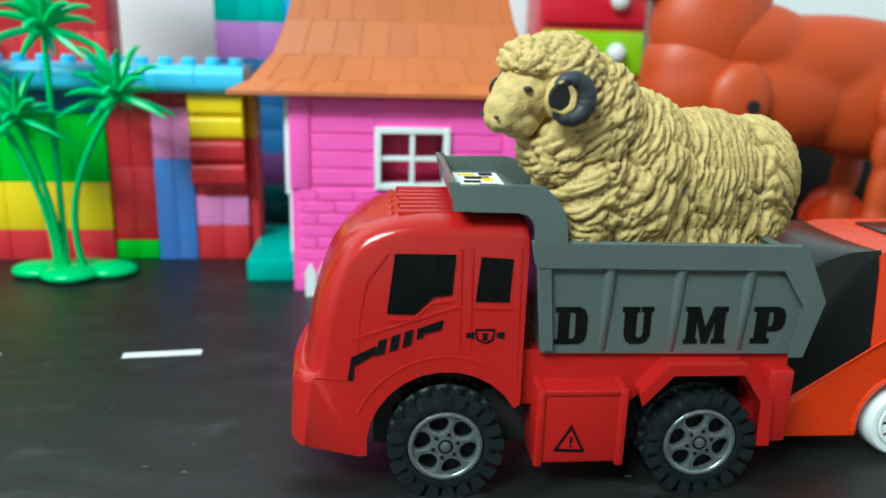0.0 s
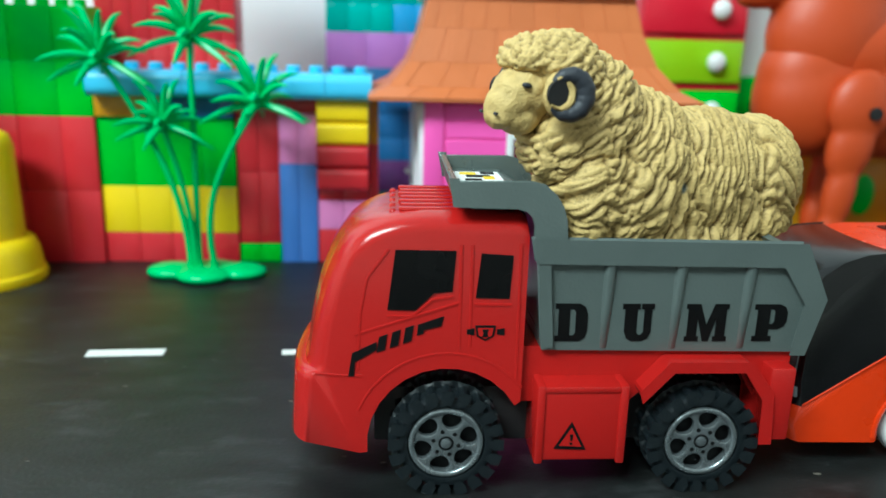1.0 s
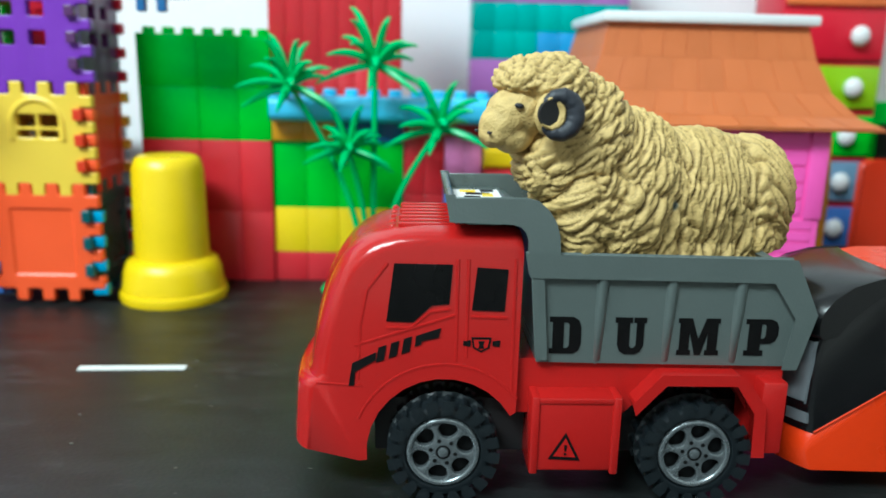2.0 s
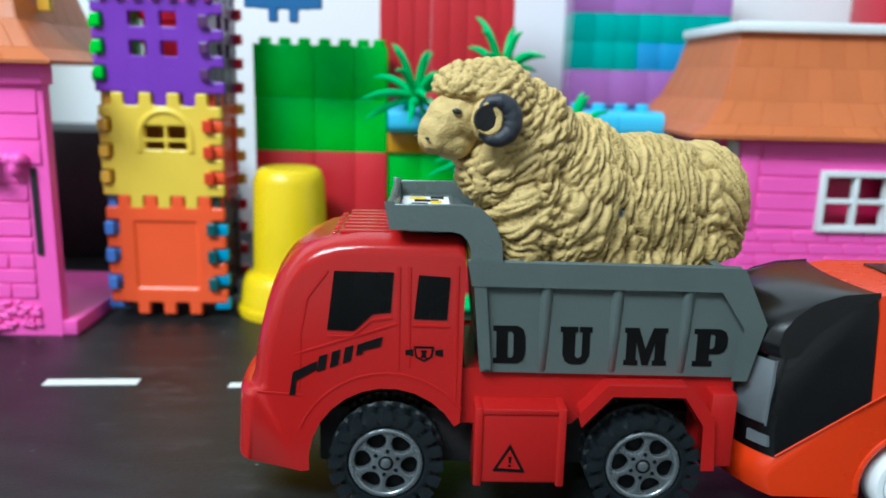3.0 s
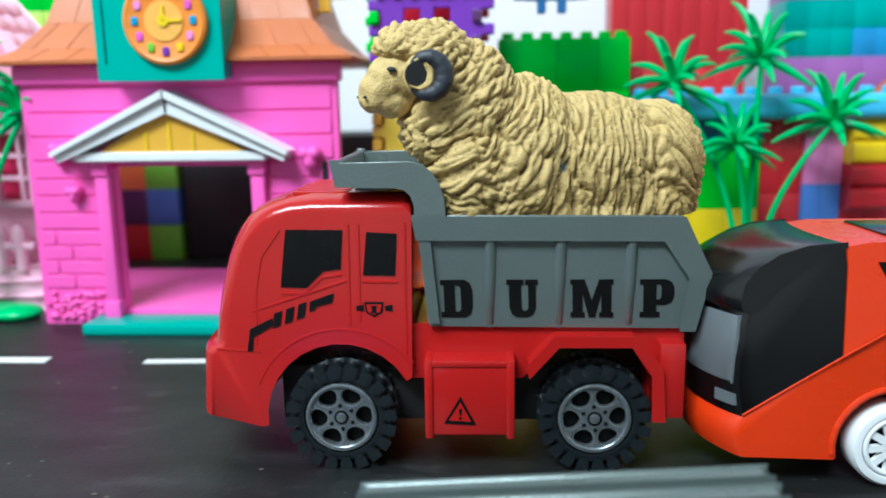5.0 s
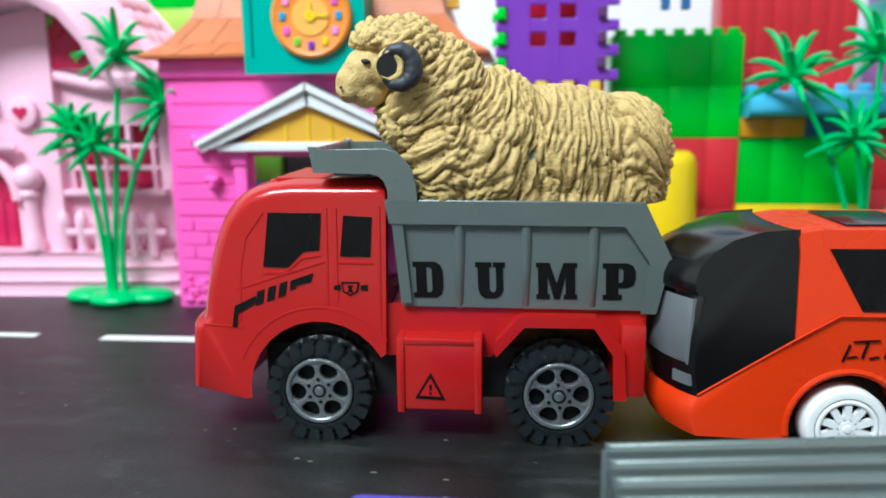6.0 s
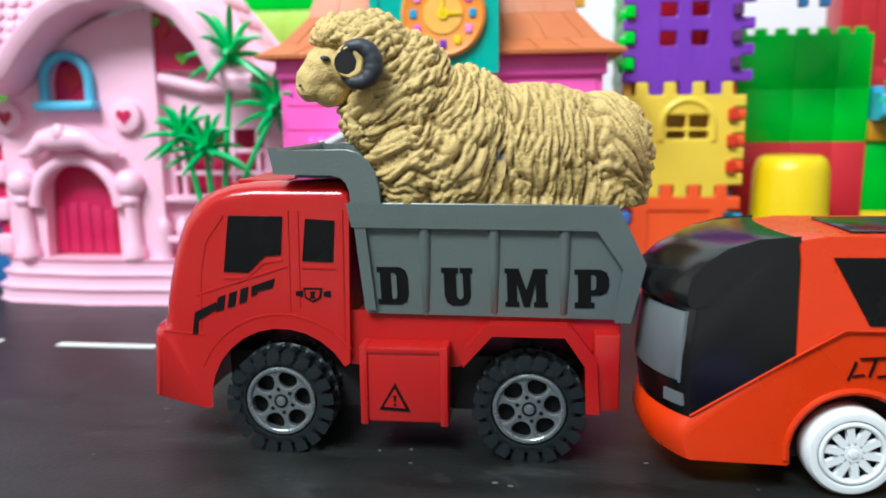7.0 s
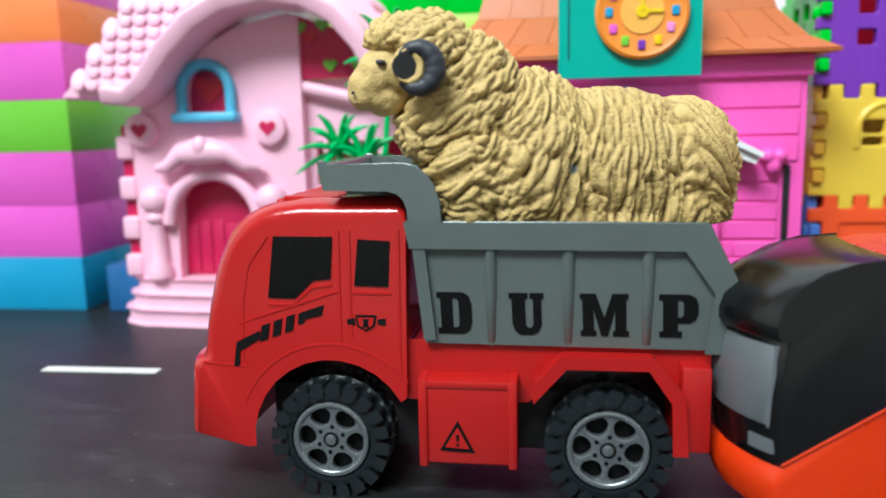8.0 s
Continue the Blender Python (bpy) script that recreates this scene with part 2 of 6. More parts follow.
def add_ball(bm, centre, radii, turn=0.0, u=24, v=14):
    bmesh.ops.create_uvsphere(bm, u_segments=u, v_segments=v, radius=1.0,
                              matrix=Matrix.LocRotScale(centre, Euler((0, radians(turn), 0)), radii))


def fused(pieces, voxel, smooth_steps=4, factor=0.6):
    """One skin round overlapping ellipsoids (centre, radii, tilt)."""
    bm = bmesh.new()
    for c, r, t in pieces:
        add_ball(bm, c, r, t)
    me = bpy.data.meshes.new("skin")
    bm.to_mesh(me)
    bm.free()
    ob = bpy.data.objects.new("skin", me)
    scene.collection.objects.link(ob)
    rm = ob.modifiers.new("r", "REMESH")
    rm.mode, rm.voxel_size = "VOXEL", voxel
    sm = ob.modifiers.new("s", "SMOOTH")
    sm.factor, sm.iterations = factor, smooth_steps
    out = bpy.data.meshes.new_from_object(ob.evaluated_get(bpy.context.evaluated_depsgraph_get()))
    bpy.data.objects.remove(ob)
    bpy.data.meshes.remove(me)
    bm = bmesh.new()
    bm.from_mesh(out)
    bpy.data.meshes.remove(out)
    return bm


def moulded(bm, voxel, steps=2):
    """Melts overlapping solids into one moulded skin with soft edges."""
    me = bpy.data.meshes.new("skin")
    bm.to_mesh(me)
    bm.free()
    ob = bpy.data.objects.new("skin", me)
    scene.collection.objects.link(ob)
    rm = ob.modifiers.new("r", "REMESH")
    rm.mode, rm.voxel_size = "VOXEL", voxel
    sm = ob.modifiers.new("s", "SMOOTH")
    sm.factor, sm.iterations = 0.5, steps
    out = bpy.data.meshes.new_from_object(ob.evaluated_get(bpy.context.evaluated_depsgraph_get()))
    bpy.data.objects.remove(ob)
    bpy.data.meshes.remove(me)
    bm = bmesh.new()
    bm.from_mesh(out)
    bpy.data.meshes.remove(out)
    return bm


def arc(cx, cz, r, a0, a1, n):
    return [(cx + r * math.cos(radians(a0 + (a1 - a0) * k / n)), cz + r * math.sin(radians(a0 + (a1 - a0) * k / n))) for k in range(n + 1)]


# ---- the room ----
def room():
    solid("floor", box(-2.2, 1.6, -2.4, 0.62, -0.05, -0.012, 0), plastic("pale_floor_tile", (150, 146, 140), 0.4, scale=5), (0, 0, -0.05),
          "pale tiled floor under the black board", "floor", kind="structure")
    solid("wall_north", box(-2.2, 1.6, 0.50, 0.62, -0.012, 2.4, 0), WALL, (0, 0.56, 0), "white painted wall behind the toys", "wall", kind="structure")
    solid("wall_south", box(-2.2, 1.6, -2.52, -2.4, -0.012, 2.4, 0), ROOM_WALL, (0, -2.46, 0), "pale painted wall", "wall", kind="structure")
    solid("wall_west", box(-2.32, -2.2, -2.4, 0.62, -0.012, 2.4, 0), ROOM_WALL, (-2.26, 0, 0), "pale painted wall", "wall", kind="structure")
    solid("wall_east", box(1.6, 1.72, -2.4, 0.62, -0.012, 2.4, 0), ROOM_WALL, (1.66, 0, 0), "pale painted wall", "wall", kind="structure")
    solid("ceiling", box(-2.32, 1.72, -2.52, 0.62, 2.4, 2.5, 0), WALL, (0, 0, 2.4), "white ceiling", "ceiling", kind="structure")
    solid("ground", box(-1.7, 1.1, -0.55, 0.498, -0.012, 0, 0.001), BOARD, (0, 0, -0.012), "black board with faint streaks and dust, used as a road", "board", kind="structure")


def road_dashes():
    # centre x, length, small turn
    for x0, x1, y, turn in ((0.045, 0.085, 0.124, 2), (-0.091, -0.054, 0.122, 5), (-0.186, -0.149, 0.121, 4), (-0.300, -0.247, 0.117, 2), (-0.390, -0.345, 0.117, 3),
                            (-0.505, -0.445, 0.118, 3), (-0.612, -0.557, 0.118, 1), (-0.707, -0.651, 0.1195, -1), (-0.805, -0.742, 0.122, 0), (-0.905, -0.85, 0.122, 0)):
        bm = bmesh.new()
        w = 0.0034 + 0.0006 * math.sin(x0 * 90)
        half = (x1 - x0) / 2
        add_box(bm, -half, half, -w, w, 0, 0.0004)
        for v in bm.verts:
            v.co.y += 0.0005 * math.sin(v.co.x * 400 + x0 * 50)
        bmesh.ops.rotate(bm, cent=(0, 0, 0), matrix=Matrix.Rotation(radians(turn), 3, "Z"), verts=bm.verts)
        bmesh.ops.translate(bm, vec=((x0 + x1) / 2, y, 0.0001), verts=bm.verts)
        finish(bm)
        solid("road_dash", bm, DASH, ((x0 + x1) / 2, y, 0), "short white paper strip stuck on the black board", "road marking", "road dashes")
    # loose specks of grit
    bm = bmesh.new()
    rnd = random.Random(5)
    for _ in range(150):
        x, y, s = rnd.uniform(-0.9, 0.15), rnd.uniform(-0.12, 0.2), rnd.uniform(0.0002, 0.0007)
        add_box(bm, x, x + s * rnd.uniform(1, 4), y, y + s, 0, s * 0.6)
    solid("grit", bm, plastic("pale_grit", (104, 98, 90), 0.8), (-0.4, 0.05, 0), "scattered grit and lint on the black board", "grit", kind="stuff")


# ---- dump truck ----
W_TRUCK = 0.064


def lean(x, y, z):
    """The cab's sides lean in a little towards the roof."""
    k = z * 0.04
    return (x, y + k if y < W_TRUCK / 2 else y - k, z)


def add_holed_sector(bm, r, half, ys):
    """One sector of a wheel disc with an oval hole through it."""
    c, n = 0.625 * r, 36
    rings = []
    for y in ys:
        inner, outer = [], []
        for i in range(n):
            g = 2 * math.pi * i / n
            u, v = math.cos(g), math.sin(g)
            s = 0.0
            while True:
                px, pz = c + u * s, v * s
                if not (0.22 * r < math.hypot(px, pz) < 0.90 * r and abs(math.atan2(pz, px)) < half):
                    break
                s += 0.008 * r
            outer.append(bm.verts.new((px, y, pz)))
            inner.append(bm.verts.new((c + 0.222 * r * u, y, 0.262 * r * v * (1 + 0.20 * u))))
        rings.append((inner, outer))
    (i0, o0), (i1, o1) = rings
    for a in range(n):
        b = (a + 1) % n
        bm.faces.new((i0[a], i0[b], o0[b], o0[a]))
        bm.faces.new((i1[a], o1[a], o1[b], i1[b]))
        bm.faces.new((i0[a], i1[a], i1[b], i0[b]))


def wheel(name, hub, radius, width, parent, tyre_mat, rim_mat, rim_r, holes, near, tread):
    """A wheel on its own hub, with a treaded tyre, a pierced rim and a hub cap; near: -1 if its face looks to -y."""
    w = new(name)
    w.empty_display_size = 0.005
    w.parent, w.location = parent, hub

    def sub(n, bm, mat, label=""):
        me = to_mesh(n, bm, mat)
        ob = new(n, me)
        ob.parent = w
        if label:
            ob["label"] = label
    h = width / 2
    bm = bmesh.new()
    r0 = rim_r
    add_lathe(bm, [(r0, -h * 0.75), (r0 + 0.0006, -h), (radius * 0.78, -h * 1.02), (radius * (0.85 if tread else 0.88), -h * 0.96), (radius * (0.905 if tread else 0.945), -h * 0.70), (radius * (0.905 if tread else 0.945), h * 0.70),
                   (radius * (0.85 if tread else 0.88), h * 0.96), (radius * 0.78, h * 1.02), (r0 + 0.0006, h), (r0, h * 0.75)], 48, "y", ring_shape=True)
    finish(bm)
    sub("tyre", bm, tyre_mat, "chunky black treaded tyre" if tread else "")
    if tread:
        for s in (-1, 1):
            lug = bmesh.new()
            add_prism(lug, [(-0.0007, radius * 0.80), (0.0007, radius * 0.80), (0.0015, radius * 0.89), (0.0014, radius * 0.998), (-0.0014, radius * 0.998), (-0.0015, radius * 0.89)], sorted((s * 0.0002, s * h * 1.14)))
            finish(lug, 0.0011, 3)
            data = to_mesh("tread_lug", lug, tyre_mat)
            for k in range(20):
                ob = new("tread_lug", data)
                ob.parent = w
                ob.rotation_euler = (0, 2 * math.pi * (k + (0.5 if s > 0 else 0)) / 20, 0)
    # pierced rim disc
    f = near * h
    bm = bmesh.new()
    add_lathe(bm, [(rim_r * 0.84, f * 0.55), (rim_r * 0.84, f * 0.98), (rim_r * 0.89, f * 1.04), (rim_r * 0.95, f * 1.05), (rim_r, f * 0.99), (rim_r, f * 0.5)], 48, "y", ring_shape=True)
    for k in range(holes):
        a = 2 * math.pi * k / holes
        before = set(bm.verts)
        if holes <= 6:
            add_holed_sector(bm, rim_r, math.pi / holes, sorted((f * 0.62, f * 0.94)))
        else:
            add_prism(bm, [(rim_r * 0.2, -0.09 * rim_r), (rim_r * 0.2, 0.09 * rim_r), (rim_r * 0.9, 0.07 * rim_r), (rim_r * 0.9, -0.07 * rim_r)], sorted((f * 0.6, f * 0.92)))
        vs = [v for v in bm.verts if v not in before]
        bmesh.ops.rotate(bm, cent=(0, 0, 0), matrix=Matrix.Rotation(a, 3, "Y"), verts=vs)
    finish(bm, 0.0004, 2)
    sub("rim", bm, rim_mat)
    bm = bmesh.new()
    add_lathe(bm, [(rim_r * 0.27, f * 0.55), (rim_r * 0.27, f * 0.95), (rim_r * 0.15, f * 0.96), (rim_r * 0.13, f * 1.04), (rim_r * 0.05, f * 1.07)], 24, "y")
    finish(bm)
    sub("hub_cap", bm, rim_mat)
    # black ring and dots: shade of the hub groove and bolt holes, painted
    if holes <= 6:
        bm = bmesh.new()
        add_lathe(bm, [(rim_r * 0.155, f * 0.90), (rim_r * 0.155, f * 0.985), (rim_r * 0.20, f * 0.985), (rim_r * 0.20, f * 0.90)], 24, "y", ring_shape=True)
        finish(bm)
        sub("hub_ring", bm, BLACK, "dark ring round the hub")
        for k in range(6):
            a = 2 * math.pi * (k + 0.5) / 6
            sub("bolt_hole", lathe(sorted([(0.0007, f * 0.90), (0.0007, f * 0.965)], key=lambda p: p[1]), 10, "y", (rim_r * 0.34 * math.cos(a), 0, rim_r * 0.34 * math.sin(a))), BLACK)
    # black disc behind the rim puts deep shade into its openings
    sub("backing", lathe([(rim_r * 0.98, f * 0.3), (rim_r * 0.98, f * 0.45)], 32, "y"), BLACK)
    return w


def flat_side(pts, depth=0.0005, y=0.0, follow=True, bevel=0.0):
    """A thin piece on the truck's near side, following the lean of the cab."""
    def s(x, yy, z):
        return (x, yy + (z * 0.04 if follow else 0), z)
    return prism(pts, (y - depth, y + 0.0006), bevel, 1, s)


def ridge(pts, r=0.0007, y=0.0, follow=True):
    return tube([(x, y + (z * 0.04 if follow else 0), z) for x, z in pts], r, 6)


def dump_truck():
    t = thing("dump_truck", (0, 0, 0), "red toy dump truck with grey tipper bed on the road", "toy truck")
    W = W_TRUCK
    # cab
    outline = [(-0.0914, 0.0188), (-0.0745, 0.0148)] + arc(-0.045, 0.0185, 0.0272, 187, 30, 12) + \
              [(-0.0195, 0.0335), (-0.0188, 0.0955), (-0.0196, 0.0978), (-0.0218, 0.0988), (-0.0540, 0.0986), (-0.0610, 0.0976), (-0.0655, 0.0956), (-0.0688, 0.0930), (-0.0716, 0.0900), (-0.0742, 0.0865), (-0.0764, 0.0828), (-0.0787, 0.0775), (-0.0806, 0.0715), (-0.0827, 0.0630), (-0.0843, 0.0545), (-0.0852, 0.0470),
               (-0.0862, 0.0446), (-0.0890, 0.0438), (-0.0902, 0.0415)]
    half = [0.0, 0.0003, 0.0010, 0.0020, 0.0034, 0.0052, 0.0075, 0.0105, 0.0150, 0.0220]
    mid = half + [W / 2] + [W - y for y in reversed(half)]

    def round_in(e, r):
        return math.sqrt(max(0.0, 1 - (1 - min(e / r, 1.0)) ** 2))

    def cab_shape(x, y, z):
        x, y2, z = lean(x, y, z)
        e = min(y, W - y)
        bow = 0.0036 * (1 - ((y - W / 2) / (W / 2)) ** 2) + 0.0054 * round_in(e, 0.012)
        if x < -0.058:
            x -= bow * min(1, (-0.058 - x) / 0.012)
        if z > 0.083:
            z -= 0.0068 * (1 - round_in(e, 0.0085)) * (z - 0.083) / 0.017
        return (x, y2, z)
    cab = part("cab", prism(outline, mid, 0, 3, cab_shape, 40), RED, t, "glossy red moulded cab", 48)
    # windscreen and grille print
    ws = [(-0.0716, 0.0892), (-0.0766, 0.0822), (-0.0808, 0.0700), (-0.0836, 0.0575), (-0.0826, 0.0575), (-0.0798, 0.0700), (-0.0756, 0.0820), (-0.0706, 0.0890)]
    part("windscreen", prism(ws, [0.005, 0.012, 0.022, W / 2, W - 0.022, W - 0.012, W - 0.005], 0, 2, cab_shape), GLASSY, cab, "dark printed windscreen")
    for y in (0.006, W - 0.012):
        part("headlight", prism([(-0.0905, 0.026), (-0.0901, 0.034), (-0.089, 0.034), (-0.089, 0.026)], [y, y + 0.006], 0.0005, 1, cab_shape), UNDER, cab, "dark headlight recess")
    part("grille", prism([(-0.0910, 0.027), (-0.0908, 0.033), (-0.090, 0.033), (-0.090, 0.027)], [0.018, W / 2, W - 0.018], 0, 1, cab_shape), UNDER, cab)
    # printed windows
    part("side_window", flat_side([(-0.0630, 0.0868), (-0.0430, 0.0866), (-0.0440, 0.0728), (-0.0500, 0.0722), (-0.0562, 0.0662), (-0.0655, 0.0664)], 0.0003), GLASSY, cab, "black printed side window")
    part("side_window", flat_side([(-0.0346, 0.0858), (-0.0240, 0.0852), (-0.0248, 0.0704), (-0.0361, 0.0707)], 0.0003), GLASSY, cab, "black printed side window")
    for pts in ([(-0.0652, 0.0868), (-0.0722, 0.0772), (-0.0745, 0.0650), (-0.0752, 0.0452)], [(-0.0655, 0.0640), (-0.0572, 0.0640), (-0.0505, 0.0698), (-0.0435, 0.0708)],
                [(-0.0765, 0.0575), (-0.0415, 0.0688)], [(-0.0412, 0.0885), (-0.0412, 0.0520)], [(-0.0376, 0.0885), (-0.0376, 0.0535)],
                [(-0.0214, 0.0890), (-0.0214, 0.0400)], [(-0.0366, 0.0682), (-0.0238, 0.0680)], arc(-0.045, 0.0185, 0.0325, 158, 38, 14),
                [(-0.0895, 0.0438), (-0.0738, 0.0428)]):
        part("moulding", ridge(pts, 0.0007, 0.00040), RED, cab)
    for k in range(7):
        y = 0.012 + k * 0.0066
        part("roof_rib", box(-0.062 + 0.0006 * (k % 2), -0.042, y, y + 0.0032, 0.0974, 0.0992, 0.0007, 2), RED, cab)
    for k in range(5):
        y = 0.014 + k * 0.009
        part("roof_stud", box(-0.0652, -0.0628, y, y + 0.004, 0.0945, 0.0981, 0.0006, 1), RED, cab)
    # printed stripe as plain shapes, and a badge
    stripe = part("stripe", flat_side([(-0.0785, 0.0430), (-0.0765, 0.0430), (-0.0762, 0.0480), (-0.0690, 0.0525), (-0.0690, 0.0552), (-0.0772, 0.0512)], 0.0004), BLACK, cab, "black printed stripe")
    for x in (-0.0672, -0.0628, -0.0584):
        z = 0.0545 + (x + 0.0672) * 0.36
        part("stripe_bar", flat_side([(x - 0.0018, z - 0.0030), (x + 0.0010, z - 0.0020), (x + 0.0018, z + 0.0034), (x - 0.0010, z + 0.0024)], 0.0004), BLACK, stripe)
    part("stripe_bar", flat_side([(-0.0556, 0.0575), (-0.0534, 0.0582), (-0.0532, 0.0594), (-0.0474, 0.0608), (-0.0466, 0.0642), (-0.0552, 0.0612)], 0.0004), BLACK, stripe)
    part("badge", flat_side([(-0.0360, 0.0610), (-0.0290, 0.0610), (-0.0296, 0.0572), (-0.0325, 0.0556), (-0.0354, 0.0572)], 0.0003), BLACK, cab, "dark printed badge")
    part("badge_shield", flat_side([(-0.0352, 0.0602), (-0.0298, 0.0602), (-0.0303, 0.0576), (-0.0325, 0.0564), (-0.0347, 0.0576)], 0.0005), RED, cab)
    part("badge_bar", flat_side([(-0.0336, 0.0598), (-0.0314, 0.0598), (-0.0318, 0.0584), (-0.0314, 0.0571), (-0.0336, 0.0571), (-0.0332, 0.0584)], 0.0007), BLACK, cab)
    for x in (-0.0388, -0.0286):
        part("badge_wing", flat_side([(x, 0.0580), (x + 0.0026, 0.0576), (x + 0.0026, 0.0600), (x, 0.0596)], 0.0003), BLACK, cab)
    # chassis
    ch = part("chassis", prism([(-0.0190, 0.0515), (0.0755, 0.0510), (0.0757, 0.0195), (0.0668, 0.0190), (0.0655, 0.0340), (0.0575, 0.0470), (0.0320, 0.0470), (0.0225, 0.0360), (0.0195, 0.0330), (-0.0188, 0.0330)],
                               [0.0050, W - 0.0050], 0.001, 2), RED, t, "red moulded chassis")
    # dark box fills the shaded space below, which shows only as darkness
    part("underbody", box(-0.070, 0.068, 0.014, W - 0.014, 0.012, 0.0335, 0.001), UNDER, ch, "dark core filling the shaded space under the chassis")
    for side, y0, y1 in ((0, -0.004, 0.013), (1, W - 0.013, W + 0.004)):
        f = [(0.0222, 0.0360), (0.0318, 0.0468), (0.0572, 0.0468), (0.0644, 0.0362), (0.0650, 0.0198), (0.0685, 0.0198), (0.0672, 0.0385), (0.0586, 0.0496), (0.0306, 0.0496), (0.0212, 0.0390)]
        part("fender", prism(f, (y0, y1), 0.0006, 2), RED, ch, "angular red wheel fender")
        part("rear_plate", box(0.0668, 0.0757, y0 + 0.0018, y1 - 0.0018, 0.0198, 0.0470, 0.0008, 2), RED, ch)
        b = part("side_box", box(-0.0128, 0.0156, y0, y1 + 0.004 * (1 - 2 * side), 0.0135, 0.0405, 0.0012, 3), RED, ch, "red side tool box")
        for x in (-0.0148, 0.0138):
            part("box_flange", box(x, x + 0.0030, y0 - 0.0009 + 0.0018 * side * 0, y1 + 0.0009, 0.0128, 0.0420, 0.0007, 2), RED, b)
        part("box_lid", box(-0.0140, 0.0164, y0 - 0.0006, y1 + 0.0006, 0.0392, 0.0416, 0.0006, 2), RED, b)
    sign = part("warning_sign", prism([(-0.0080, 0.0185), (0.0032, 0.0180), (-0.0022, 0.0285)], (-0.0044, -0.0038)), BLACK, ch, "black printed warning triangle")
    part("sign_field", prism([(-0.0063, 0.0197), (0.0015, 0.0193), (-0.0022, 0.0265)], (-0.0046, -0.0038)), RED, sign)
    part("sign_mark", prism([(-0.0028, 0.0240), (-0.0016, 0.0240), (-0.0019, 0.0217), (-0.0025, 0.0217)], (-0.0048, -0.0038)), BLACK, sign)
    part("sign_mark", box(-0.0027, -0.0018, -0.0048, -0.0038, 0.0202, 0.0210, 0), BLACK, sign)
    # tipper bed
    def flank(x, y, z):
        """The bed's sides lean in towards the floor."""
        k = max(0.0, 0.0905 - z) * 0.055
        return (x, y + k if y < W / 2 else y - k, z)
    side_pts = [(-0.0160, 0.0900), (0.0725, 0.0893), (0.0815, 0.0712), (0.0774, 0.0516), (-0.0126, 0.0523)]
    bed = part("bed", prism(side_pts, (0.0010, 0.0032), 0.0004, 1, flank), TRUCK_GREY, t, "dull grey tipper bed with vertical ribs")
    part("bed_side", prism(side_pts, (W - 0.0032, W - 0.0010), 0.0004, 1, flank), TRUCK_GREY, bed)
    part("bed_floor", box(-0.0130, 0.0775, 0.0032, W - 0.0032, 0.0520, 0.0560, 0), TRUCK_GREY, bed)
    part("bed_front", prism([(-0.0160, 0.0905), (-0.0138, 0.0905), (-0.0105, 0.0560), (-0.0127, 0.0560)], (0.0032, W - 0.0032)), TRUCK_GREY, bed)
    part("tailgate", prism([(0.0815, 0.0712), (0.0776, 0.0560), (0.0756, 0.0560), (0.0793, 0.0712), (0.0712, 0.0870), (0.0732, 0.0880)], (0.0032, W - 0.0032)), TRUCK_GREY, bed)
    rim = [(-0.0172, 0.0907), (0.0732, 0.0900), (0.0826, 0.0712), (0.0784, 0.0517), (0.0750, 0.0517), (0.0772, 0.0700), (0.0676, 0.0838), (-0.0160, 0.0845)]
    for y0, y1 in ((-0.0012, 0.0028), (W - 0.0028, W + 0.0012)):
        r = part("bed_rim", prism(rim, (y0, y1), 0.0011, 3, flank), TRUCK_GREY, bed)
        for x in (0.0084, 0.0325, 0.0566):
            yc, d = (0.0016, 0.0030) if y0 < 0.01 else (W - 0.0016, -0.0030)
            part("bed_rib", tube([(x, yc, 0.0850), (x, yc + d * 0.5, 0.0690), (x, yc + d, 0.0532), (x, yc + d * 1.5, 0.0518)], [0.0022, 0.0021, 0.0020, 0.0016], 14), TRUCK_GREY, bed)
        part("bed_corner", prism([(-0.0156, 0.0850), (-0.0128, 0.0850), (-0.0100, 0.0540), (-0.0127, 0.0540)], (y0 + 0.0004, y1), 0.0006, 2, flank), TRUCK_GREY, bed)
    # canopy: tray over the cab roof on two curved cheeks
    top = [(-0.0440, 0.1024), (-0.0446, 0.1092), (-0.0190, 0.1094), (-0.0150, 0.1084), (-0.0118, 0.1056), (-0.0094, 0.1020), (-0.0080, 0.0975), (-0.0074, 0.0905), (-0.0168, 0.0905), (-0.0169, 0.0955), (-0.0182, 0.0990), (-0.0205, 0.1012), (-0.0236, 0.1020)]
    can = part("canopy", prism(top, (0.0008, 0.0036), 0.0007, 2), TRUCK_GREY, bed, "grey canopy tray over the cab")
    part("canopy_cheek", prism(top, (W - 0.0036, W - 0.0008), 0.0007, 2), TRUCK_GREY, can)
    part("canopy_floor", box(-0.0438, -0.0225, 0.0036, W - 0.0036, 0.1022, 0.1048, 0), TRUCK_GREY, can)
    part("canopy_front", prism([(-0.0456, 0.1104), (-0.0440, 0.1024), (-0.0420, 0.1024), (-0.0434, 0.1104)], (0.0010, W - 0.0010), 0.0006, 2), TRUCK_GREY, can)
    part("canopy_back", prism([(-0.0236, 0.1022), (-0.0205, 0.1012), (-0.0182, 0.0990), (-0.0169, 0.0955), (-0.0168, 0.0905), (-0.0145, 0.0905), (-0.0145, 0.0965), (-0.0165, 0.1010), (-0.0200, 0.1036), (-0.0236, 0.1042)], (0.0036, W - 0.0036)), TRUCK_GREY, can)
    part("canopy_tab", box(-0.0385, -0.0265, 0.006, 0.030, 0.1000, 0.1022, 0.0004), TRUCK_GREY, can)
